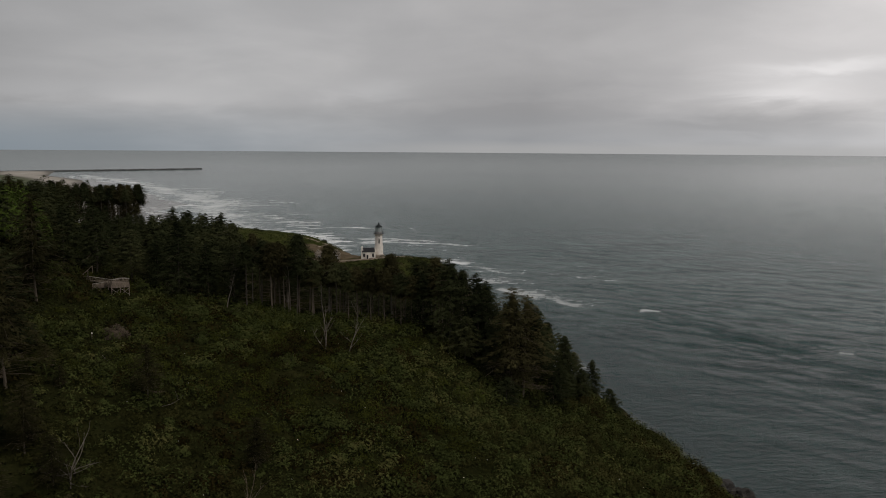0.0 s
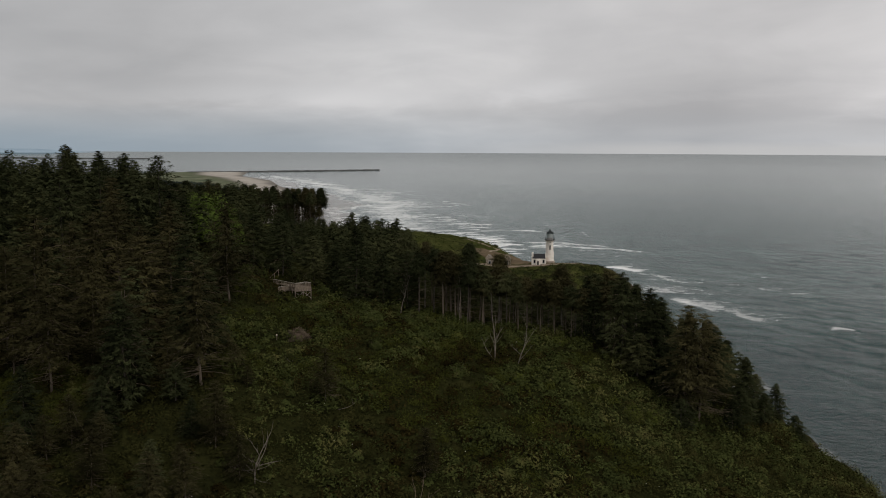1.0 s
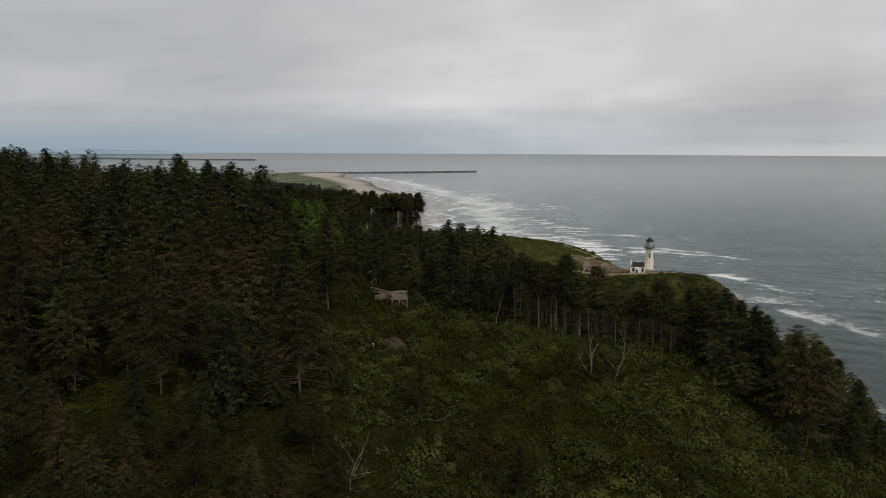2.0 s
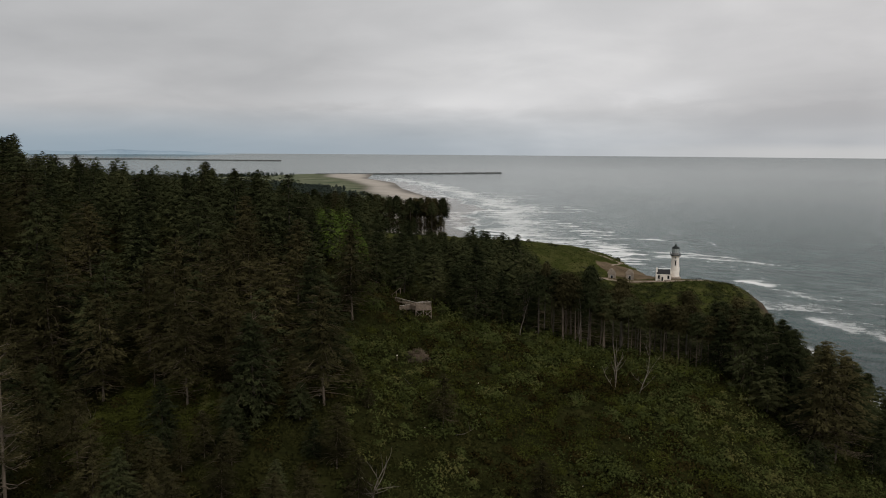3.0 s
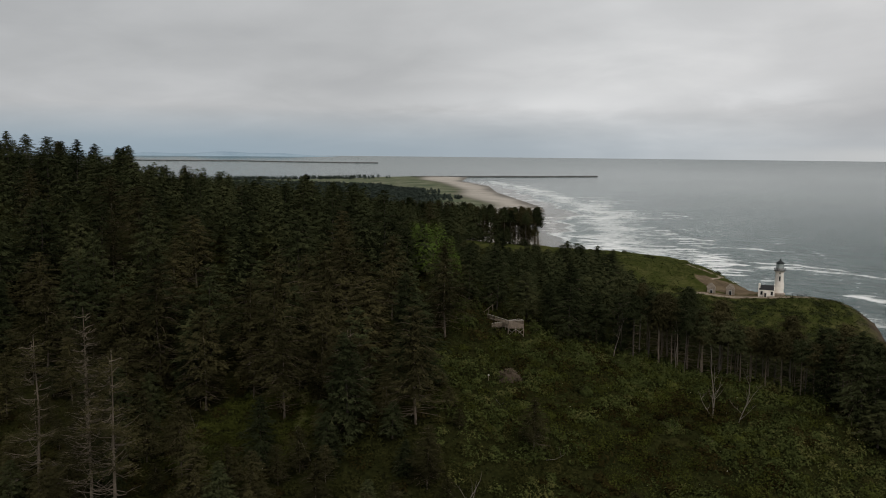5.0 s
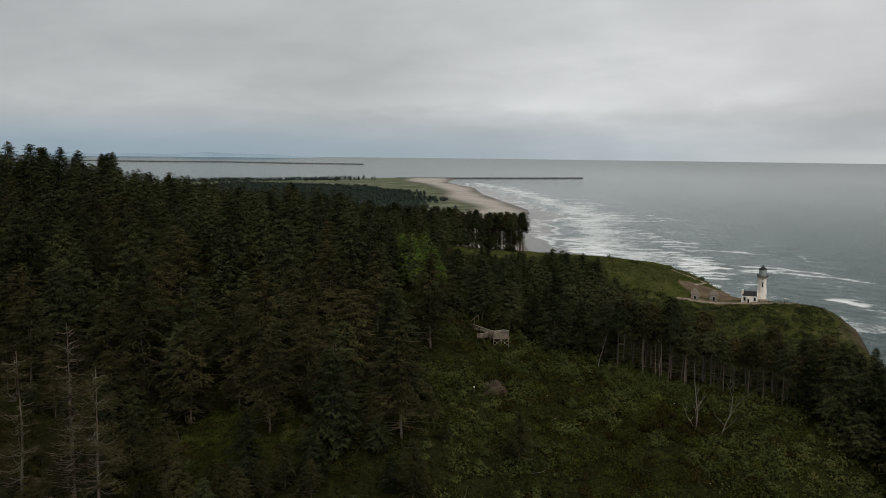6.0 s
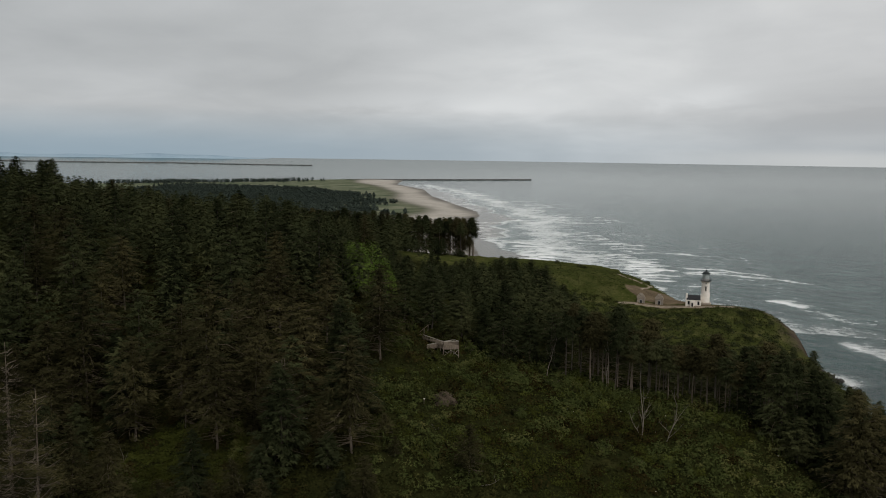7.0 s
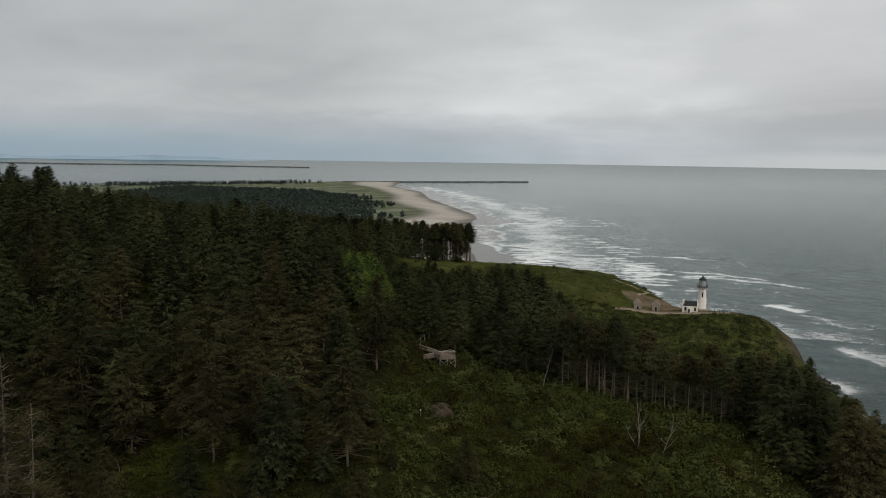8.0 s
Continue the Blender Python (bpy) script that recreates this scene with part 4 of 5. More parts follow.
pts, rng2 = scatter(17, 900, -90, 56, 385, 476, lambda x, y: (yard(x, y) < 0.1) & ((coast(y) - x > 20) | (y < 440)) & (ripple(x * 0.2, y * 0.2, 6.0) > -0.1 - 0.004 * (470 - y)))
big = rng2.uniform(0, 1, len(pts)) ** 2
thicket("shrubs", 18, pts, 1.2 + 1.8 * big, 0.8 + 2.0 * big, 60, 0.6, M_SPRUCE, "dark wind-clipped spruce scrub below the lighthouse yard")


def ground_cover(seed, n, x0, x1, y0, y1, keep, size, mat, label):
    pts, rng = scatter(seed, n, x0, x1, y0, y1, keep)
    z = land(pts[:, 0], pts[:, 1]) + rng.uniform(0.05, 0.75, len(pts)) * (0.6 + 0.4 * ripple(pts[:, 0] * 0.6, pts[:, 1] * 0.6, 4.0))
    v = leaf_fans(rng, np.column_stack([pts, z]), size, 1.0)
    ob = link_mesh("fern_cover", tri_mesh("fern_cover", v, np.arange(len(v)).reshape(-1, 3)), mat)
    tagged(ob, label, "undergrowth", kind="stuff")


ground_cover(33, 70000, -230, 0, 96, 264, shaded, 0.55, M_SHADEFLOOR, "brown fern and litter, darkened for canopy shade, under the near forest")
ground_cover(31, 190000, -230, 100, 96, 264, lambda x, y: ~shaded(x, y), 0.55, M_SHRUB, "dense low fern and bramble leaves covering the clearing")
ground_cover(32, 60000, -150, 60, 340, 560, lambda x, y: (yard(x, y) < 0.2) & (bank(x, y) < 0.3) & (coast(y) - x > 12 + 4 * ripple(x, y, 5)), 0.7, M_GRASS, "rough green grass and scrub on the head")


def bush(name, x, y, radius, height, leaves, size, mat, label, twigs=True):
    rng = np.random.default_rng(int(abs(x * 7 + y)))
    root = thing(name, pose(x, y, ground_z(x, y) - 0.2), label, "bush")
    if twigs:
        lines = []
        for i in range(14):
            a, r = i * 2.4, radius * rng.uniform(0.4, 0.9)
            lines.append(((0, 0, 0), (math.cos(a) * r * 0.5, math.sin(a) * r * 0.5, height * 0.5), (math.cos(a) * r, math.sin(a) * r, height * rng.uniform(0.6, 0.9))))
        tagged(link_mesh("stemwork", limbs_mesh("stemwork", lines, 0.08), M_TWIG, root), kind="stuff")
    d = rng.normal(0, 1, (leaves, 3))
    d[:, 2] = np.abs(d[:, 2])
    d /= np.linalg.norm(d, axis=1)[:, None]
    lump = 1 + 0.22 * np.sin(d[:, 0] * 5 + x) * np.cos(d[:, 1] * 6 + d[:, 2] * 4)
    p = d * (lump * rng.uniform(0.72, 1.03, leaves))[:, None] * np.array([radius, radius, height])
    v = leaf_fans(rng, p, size, 0.35, d)
    link_mesh("leaves", tri_mesh("leaves", v, np.arange(len(v)).reshape(-1, 3)), mat, root)
    return root


M_STRAW = foliage("dead_fern", [(0.085, 0.064, 0.046), (0.15, 0.118, 0.088), (0.23, 0.186, 0.142)])
M_GOLD = foliage("yellowing_leaves", [(0.034, 0.040, 0.010), (0.058, 0.066, 0.015), (0.085, 0.088, 0.022)])
bush("dead_bush", -71.5, 206, 3.4, 2.9, 5000, 0.26, M_STRAW, "rounded mound of dead grey-brown brush on the clearing", False)
for x, y, r, h in [(-124, 268, 6.5, 16), (-131, 272, 5.5, 14), (-116, 265, 5, 12), (-124, 259, 4.5, 9.5)]:
    bush("broadleaf_tree", x, y, r, h, 3800, 0.55, M_LEAF, "light green broadleaf tree among dark spruces")
for x, y, r, h in [(17, 203, 2.6, 4.0), (22, 206, 2.2, 3.4), (-12, 208, 2.0, 2.4), (-32, 232, 2.4, 2.6), (-2, 238, 2.6, 3.0)]:
    bush("yellow_bush", x, y, r, h, 700, 0.45, M_GOLD, "yellow-green leafy bush on the clearing")
for x, y, r, h in [(-58, 232, 3.2, 3.4), (-48, 236, 2.8, 3.0), (-28, 205, 3.2, 3.4), (-19, 201, 2.8, 2.8), (-52, 212, 2.4, 2.5), (-85, 229, 2.6, 2.6), (-97, 243, 3.0, 4.2), (-95, 231, 4.0, 3.2), (-70, 247, 4.2, 6.5), (-64, 250, 4.0, 5.5), (-76, 243, 3.0, 4.0), (-100, 240, 3.6, 4.0), (-84, 242.5, 2.2, 3.8), (-87, 244.6, 1.8, 3.8)]:
    bush("green_bush", x, y, r, h, 900, 0.5, M_SHRUB, "dense green bush in the clearing")
for x, y, r, h in [(-112, 556, 2.0, 2.4), (-96, 553, 2.2, 2.2), (-92, 551, 1.6, 1.8), (-142, 560, 2.4, 2.6), (-48, 530, 2.0, 1.8)]:
    bush("crest_bush", x, y, r, h, 400, 0.5, M_SPRUCE, "small dark bush on the grassy crest")


# ---------------------------------------------------------------- dead trees
def limb_tube(rng, start, way, length, thick, bends=5):
    pts, radii = [Vector(start)], [thick]
    d = Vector(way).normalized()
    for i in range(bends):
        d = (d + Vector((rng.gauss(0, 0.14), rng.gauss(0, 0.14), rng.gauss(0.06, 0.08)))).normalized()
        pts.append(pts[-1] + d * length / bends)
        radii.append(thick * (1 - 0.85 * (i + 1) / bends))
    return pts, radii


def snag(x, y, stems, label, seed, twigs=3, mat=None):
    """A dead tree: stems as (way, length, thickness, height on the first stem), each with bare limbs."""
    rng = random.Random(seed)
    root = thing("dead_tree", pose(x, y, ground_z(x, y) - 0.4), label, "dead tree", "dead trees")
    first = None
    for way, length, thick, *up in stems:
        foot = Vector((0, 0, 0))
        if up and first:
            f = min(up[0] / stems[0][1], 0.95) * (len(first) - 1)
            foot = first[int(f)].lerp(first[int(f) + 1], f - int(f))
        pts, radii = limb_tube(rng, foot, way, length, thick * 0.46, 7)
        first = first or pts
        v, f = tube(pts, radii, 7)
        stem = link_mesh("branch" if up else "trunk", tri_mesh("trunk", v, f, True), mat or M_DEAD, root)
        for k in range(twigs):
            i = 1 + (k * 3 + seed) % 6
            side = Vector((rng.uniform(-1, 1), rng.uniform(-0.8, 0.8), rng.uniform(0.1, 0.9)))
            out = side + (pts[i + 1] - pts[i]).normalized() * 0.6
            p2, r2 = limb_tube(rng, pts[i], out, length * rng.uniform(0.16, 0.36), max(radii[i] * 0.5, 0.03), 4)
            v, f = tube(p2, r2, 5)
            link_mesh("twig" if up else "branch", tri_mesh("branch", v, f, True), mat or M_DEAD, stem)
    return root


snag(-19.5, 217.5, [((-0.06, 0, 1), 20, 0.34), ((-0.22, 0.05, 1), 13, 0.24, 2.0), ((-0.9, 0, 0.6), 7.5, 0.2, 1.2), ((0.5, 0.1, 0.8), 4, 0.12, 7.0)], "bleached dead tree with forked bare stems", 1, 7)
snag(-13, 218.3, [((0.0, 0, 1), 15.5, 0.28), ((0.30, 0.1, 1), 10, 0.22, 2.2), ((0.75, 0, 0.7), 5.5, 0.16, 1.4), ((-0.7, 0, 0.7), 4, 0.12, 3.0)], "bleached dead tree with several curved bare stems", 2, 5)
snag(-61.7, 150, [((-0.05, 0, 1), 14, 0.36), ((0.5, 0, 1), 8, 0.24, 3.2), ((-0.9, 0.1, 0.35), 5, 0.16, 4.2), ((1.0, -0.1, 0.35), 6.5, 0.18, 3.6), ((0.9, 0.4, 0.15), 5, 0.14, 2.8),
                  ((-0.9, -0.3, -0.2), 5.5, 0.15, 3.0), ((-0.8, 0.2, 0.1), 4, 0.13, 2.0), ((0.8, -0.3, -0.25), 4, 0.13, 1.2), ((-0.4, 0, 0.9), 5, 0.14, 6.0)],
     "grey dead tree with wide bare spreading limbs", 3, 4)
snag(-101, 149, [((-0.22, 0, 1), 7, 0.2)], "short leaning white dead stem", 4, 1)
snag(-98.5, 149.5, [((-0.18, 0.1, 1), 9, 0.22)], "leaning white dead stem with few twigs", 5, 2)
snag(-140, 159, [((0.55, 0, 0.8), 4, 0.16), ((-0.3, 0, 1), 6, 0.15)], "small pale forked dead stem", 6, 1)
snag(-33, 246, [((0.02, 0, 1), 16, 0.26)], "tall pale dead trunk with short bare stubs", 7, 5)
snag(-51, 243, [((-0.02, 0, 1), 14, 0.24)], "tall pale dead trunk with short bare stubs", 8, 5)
snag(-28, 150, [((0.12, 0, 1), 10, 0.2), ((-0.35, 0, 1), 8, 0.17), ((0.5, 0.2, 1), 7, 0.15)], "thin grey leafless tree with fine branches", 9, 6, M_TWIG)
snag(-52, 176, [((0.9, 0, 0.25), 6, 0.16)], "fallen grey dead limb in the brush", 10, 1)
snag(-66, 190, [((-0.8, 0.1, 0.3), 4.5, 0.14)], "fallen grey dead limb in the brush", 11, 2)
# the tall half-dead conifers at the foot of the slope
def half_dead(x, y, top, seed):
    z = ground_z(x, y)
    h = top - z
    rng = np.random.default_rng(seed)
    root = thing("half_dead_conifer", pose(x, y, z - 0.3), "half-dead conifer with a bare pale trunk and long dry upturned limbs", "tree")
    link_mesh("trunk", trunk_mesh("trunk", rng, h, 0.42, 0.7), M_PALE, root)
    lines, tips = [], []
    twigs = []
    for i in range(96):
        f = rng.uniform(0.2, 0.97)
        a, r = i * 2.4 + rng.uniform(-0.4, 0.4), 8.2 * (1.04 - f) ** 0.5 * rng.uniform(0.35, 1.0)
        c, s = math.cos(a), math.sin(a)
        sag = rng.uniform(-0.9, 0.5)
        end = (c * r, s * r, h * f + sag + 0.22 * r)
        lines.append(((0, 0, h * f), (c * r * 0.45, s * r * 0.45, h * f + sag), end))
        for _ in range(2):
            b = a + rng.uniform(-0.7, 0.7)
            u = rng.uniform(0.45, 0.9)
            p = (c * r * u, s * r * u, h * f + sag + 0.2 * r * (u - 0.45))
            q = (p[0] + math.cos(b) * r * 0.3, p[1] + math.sin(b) * r * 0.3, p[2] + rng.uniform(-0.2, 0.7))
            twigs.append((p, tuple((m + n) / 2 for m, n in zip(p, q)), q))
        if f > 0.34 and rng.random() < 0.85:
            tips += [(end, (c, s, 0.2)), (twigs[-1][2], (c, s, 0.2))]
    tagged(link_mesh("branchwork", limbs_mesh("branchwork", lines, 0.14), M_PALE, root), kind="stuff")
    tagged(link_mesh("twigwork", limbs_mesh("twigwork", twigs, 0.05), M_PALE, root), kind="stuff")
    k = 30
    c = np.repeat(np.array([t[0] for t in tips]), k, axis=0) + rng.normal(0, 1, (len(tips) * k, 3)) * np.array([0.95, 0.95, 0.30])
    w = np.repeat(np.array([t[1] for t in tips]), k, axis=0) + rng.normal(0, 0.5, (len(tips) * k, 3)) * np.array([1, 1, 0.4])
    n = rng.normal(0, 0.3, (len(c), 3)) + np.array([0, 0, 1.0])
    n /= np.linalg.norm(n, axis=1)[:, None]
    v = sprigs(rng, c, n, w, 0.75, 0.09)
    link_mesh("crown", tri_mesh("crown", v, np.arange(len(v)).reshape(-1, 3)), M_OPEN, root)


half_dead(-131.7, 118.3, 79.5, 61)
half_dead(-127.0, 120.0, 80, 62)
half_dead(-154, 124, 79.5, 66)
half_dead(-141, 127, 86.5, 67)
half_dead(-98, 165, 78, 63)


# young and stunted conifers low on the slope
rng = random.Random(21)
small = 0
tries = 0
while small < 110 and tries < 4000:
    tries += 1
    y = rng.uniform(106, 186)
    x = rng.uniform(-1.36 * y, -0.12 * y)
    if rng.random() < (1 if x < -0.40 * y else 0.22) and free(x, y, 4.8) and math.hypot(x + 131, y - 117) > 11 and ((x + 122) / 17.0) ** 2 + ((y - 156) / 17.0) ** 2 > 1:
        plant(opens if rng.random() < 0.7 else spruces, x, y, ground_z(x, y) + rng.uniform(5, 15) * (1.35 if x < -0.7 * y else 1), wide=rng.uniform(0.8, 1.1))
        small += 1
for x, y, h in [(50, 236, 11), (58, 243, 10), (46, 228, 9), (28, 228, 12), (41, 238, 14), (20, 230, 13), (72, 262, 9), (60, 266, 12), (70, 250, 7), (30, 212, 8), (48, 262, 16), (38, 258, 18)]:
    plant(spruces, x, y, ground_z(x, y) + h, wide=1.25)


# ---------------------------------------------------------------- viewing platform
def viewing_platform():
    base = Vector((-81.0, 235.5, 67.6))
    root = thing("viewing_platform", pose(*base), "weathered timber viewing platform with railings on braced posts", "platform")
    at = lambda x, y, z=67.6: Vector((x, y, z)) - base
    up = Vector((0, 0, 1.0))
    front, right, back, gate, low = at(-81.7, 233.5), at(-77.5, 235.8), at(-79.4, 237.1), at(-91.0, 240.0), at(-84.4, 236.8)

    def beam(name, p, q, w, d, mat, label="", parent=None):
        bm = bmesh.new()
        add_beam(bm, p, q, w, d)
        return part(name, bm, mat, parent or root, label)

    # deck boards laid across the joists
    bm = bmesh.new()
    ring = [front, right, back, at(-84.2, 239.2), gate + Vector((1.0, 0.9, 0)), gate, low]
    lo, hi = [bm.verts.new(c - up * 0.32) for c in ring], [bm.verts.new(c - up * 0.06) for c in ring]
    bm.faces.new(hi), bm.faces.new(lo[::-1])
    for i in range(len(ring)):
        j = (i + 1) % len(ring)
        bm.faces.new((lo[i], lo[j], hi[j], hi[i]))
    part("deck_frame", bm, M_DECKWOOD, root)
    for k in range(16):
        f = (k + 0.5) / 16
        beam("deck_board", front.lerp(right, f), at(-84.2, 239.2).lerp(back, f), 0.26, 0.05, M_DECKWOOD)

    def railing(a, b, boards, cap=M_RAIL, tall=1.2, drop=0.0):
        beam("top_rail", a + up * tall, b + up * tall, 0.2, 0.1, cap, "pale grey worn handrail" if cap is M_RAIL else "")
        n = max(1, round((b - a).length / 1.5))
        for k in range(n + 1):
            p = a.lerp(b, k / n)
            beam("rail_post", p - up * (0.3 + drop), p + up * tall, 0.13, 0.13, M_DECKWOOD)
        for k in range(boards):
            z = tall - 0.34 - 0.27 * k
            beam("rail_board", a + up * z, b + up * z, 0.05, 0.13, M_DECKWOOD)

    railing(front, right, 4)
    railing(right, back, 4)
    railing(front, at(-79.6, 236.9), 0)
    railing(gate, front, 4)
    # skirt boards under the outer edge
    for p, q in ((front, right), (low, front)):
        for k in range(4):
            z = -0.14 - 0.34 * k
            beam("skirt_board", p + up * z + Vector((0.06, -0.06, 0)), q + up * z + Vector((0.06, -0.06, 0)), 0.06, 0.3, M_DECKWOOD)
    # posts and crossed braces beneath
    feet = [front, front.lerp(right, 0.5), right, back, low]
    for p in feet:
        g = ground_z(p.x + base.x, p.y + base.y) - base.z
        beam("post", Vector((p.x, p.y, g - 0.6)), Vector((p.x, p.y, -0.3)), 0.2, 0.2, M_DECKWOOD)
    for p, q in zip(feet[:2], feet[1:3]):
        for m, n in ((p, q), (q, p)):
            beam("brace", m + Vector((0.05, -0.12, -1.5)), n + Vector((0.05, -0.12, -3.5)), 0.12, 0.07, M_RAIL)
    # lower landing with its own short rail
    a, b = at(-86.2, 231.2, 66.8), at(-84.0, 234.6, 66.8)
    railing(a, b, 4, tall=1.1, drop=1.0)
    railing(b, front - up * 0.8, 4, M_DECKWOOD, 0.9, 0.8)
    beam("landing", a.lerp(low, 0.25) - up * 0.1, b.lerp(low, 0.3) - up * 0.1, 0.16, 1.4, M_DECKWOOD)
    # the flight up to the trail
    a, b = at(-94.5, 243.0, 66.6), at(-90.4, 243.0, 70.2)
    beam("handrail", a + up * 1.2, b + up * 1.2, 0.14, 0.14, M_DECKWOOD)
    beam("handrail", gate + up * 1.2, a + up * 1.2, 0.14, 0.14, M_DECKWOOD)
    for k in range(4):
        p = a.lerp(b, k / 3)
        beam("rail_post", p - up * 0.8, p + up * 1.25, 0.13, 0.13, M_DECKWOOD)
    return root


viewing_platform()

# scattered pale blossoms
pts, rng2 = scatter(51, 110, -110, 60, 125, 240, clearing)
v = leaf_fans(rng2, np.column_stack([pts, land(pts[:, 0], pts[:, 1]) + rng2.uniform(1.2, 2.4, len(pts))]), 0.22, 0.3)
tagged(link_mesh("blossoms", tri_mesh("blossoms", v, np.arange(len(v)).reshape(-1, 3)), M_WHITE), "small white blossoms among the brambles", "flowers", kind="stuff")

# pale marker by the trail
marker = thing("marker_post", pose(-75.7, 201.2, ground_z(-75.7, 201.2)), "short white-topped marker post in the brush", "post")
bm = bmesh.new()
add_box(bm, (0.14, 0.14, 1.4), (0, 0, 0.7), bevel=0.02)
part("post", bm, M_DECKWOOD, marker)
bm = bmesh.new()
add_box(bm, (0.34, 0.12, 0.34), (0, 0, 1.5), bevel=0.03)
part("plate", bm, M_WHITE, marker, "white plate")


# ---------------------------------------------------------------- lighthouse
def lighthouse():
    x, y, z = -11.7, 495.0, 41.2
    root = thing("lighthouse", pose(x, y, z), "white conical masonry lighthouse with a dark lantern roof", "lighthouse")
    bm = bmesh.new()
    add_lathe(bm, [(3.5, -1.5), (3.5, 0.9), (3.1, 1.25), (2.9, 1.35)], 32)
    part("plinth", bm, M_STONE, root)
    bm = bmesh.new()
    add_lathe(bm, [(2.65, 1.3), (2.58, 2.5), (2.12, 11.6), (2.10, 12.1)], 32)
    part("tower", bm, M_WHITE, root)
    bm = bmesh.new()
    add_lathe(bm, [(2.12, 11.9), (2.45, 12.4), (2.8, 12.75), (2.8, 13.0)], 32)
    part("cornice", bm, M_WHITE, root)
    bm = bmesh.new()
    add_lathe(bm, [(3.15, 13.0), (3.25, 13.1), (3.15, 13.25)], 32)
    part("gallery", bm, M_BLACK, root)
    for k in range(16):
        a = 2 * math.pi * k / 16
        bm = bmesh.new()
        add_beam(bm, (3.05 * math.cos(a), 3.05 * math.sin(a), 13.2), (3.05 * math.cos(a), 3.05 * math.sin(a), 14.3), 0.09, 0.09)
        part("baluster", bm, M_BLACK, root)
    for zz in (13.75, 14.3):
        bm = bmesh.new()
        add_lathe(bm, [(3.0, zz - 0.05), (3.1, zz - 0.05), (3.1, zz + 0.05), (3.0, zz + 0.05), (3.0, zz - 0.05)], 32, False)
        part("gallery_rail", bm, M_BLACK, root)
    bm = bmesh.new()
    add_lathe(bm, [(1.95, 13.2), (1.95, 14.4)], 24)
    part("lantern_base", bm, M_TRIM, root)
    bm = bmesh.new()
    add_lathe(bm, [(1.95, 14.2), (1.95, 17.0)], 16)
    part("lantern_glass", bm, M_LAMPGLASS, root, "pale glass lantern room").visible_shadow = False
    for k in range(10):
        a = 2 * math.pi * k / 10
        bm = bmesh.new()
        add_beam(bm, (2.0 * math.cos(a), 2.0 * math.sin(a), 14.2), (2.0 * math.cos(a), 2.0 * math.sin(a), 17.0), 0.07, 0.07)
        part("glazing_bar", bm, M_BLACK, root)
    bm = bmesh.new()
    add_lathe(bm, [(0.5, 14.4), (0.7, 15.0), (0.7, 15.9), (0.4, 16.3)], 16)
    part("lens", bm, M_WHITE, root)
    bm = bmesh.new()
    add_lathe(bm, [(2.4, 16.9), (2.45, 17.05), (1.7, 17.6), (0.9, 18.1), (0.3, 18.5), (0.28, 18.6)], 24)
    part("roof", bm, M_BLACK, root, "dark conical lantern roof")
    bm = bmesh.new()
    bmesh.ops.create_uvsphere(bm, u_segments=12, v_segments=8, radius=0.5, matrix=Matrix.Translation((0, 0, 18.8)))
    part("vent_ball", bm, M_BLACK, root)
    bm = bmesh.new()
    add_beam(bm, (0, 0, 19.2), (0, 0, 20.0), 0.08, 0.08)
    part("lightning_rod", bm, M_BLACK, root)
    for zz, r, a, wide, tall in ((8.9, 2.26, -84, 0.75, 2.4), (12.0, 2.12, -84, 0.6, 0.9), (5.0, 2.45, 10, 0.75, 2.4)):
        turn = pose(0, 0, 0, 0, 0, a + 90)
        bm = bmesh.new()
        add_box(bm, (wide + 0.5, 0.3, tall + 0.5), (0, -r + 0.02, zz))
        bmesh.ops.transform(bm, matrix=turn, verts=bm.verts)
        win = part("window", bm, M_WHITE, root, "tall dark window in the white tower")
        bm = bmesh.new()
        add_box(bm, (wide, 0.3, tall), (0, -r - 0.04, zz))
        bmesh.ops.transform(bm, matrix=turn, verts=bm.verts)
        part("pane", bm, M_WINDOW, win)
        bm = bmesh.new()
        add_box(bm, (wide + 0.7, 0.45, 0.25), (0, -r - 0.06, zz + tall / 2 + 0.3))
        bmesh.ops.transform(bm, matrix=turn, verts=bm.verts)
        part("hood", bm, M_TRIM, win)
    root.scale = (1, 1, 1.07)
    return root


def gabled(bm, w, d, wall, ridge, over=0.0):
    """A gabled block, ridge along x, foot at z 0."""
    x, y = w / 2, d / 2
    pts = [(-x, -y, -1), (x, -y, -1), (x, y, -1), (-x, y, -1), (-x, -y, wall), (x, -y, wall), (x, y, wall), (-x, y, wall), (-x, 0, ridge), (x, 0, ridge)]
    v = [bm.verts.new(p) for p in pts]
    for f in ((0, 1, 5, 4), (1, 2, 6, 9, 5), (2, 3, 7, 6), (3, 0, 4, 8, 7), (4, 5, 9, 8), (6, 7, 8, 9)):
        bm.faces.new([v[i] for i in f])


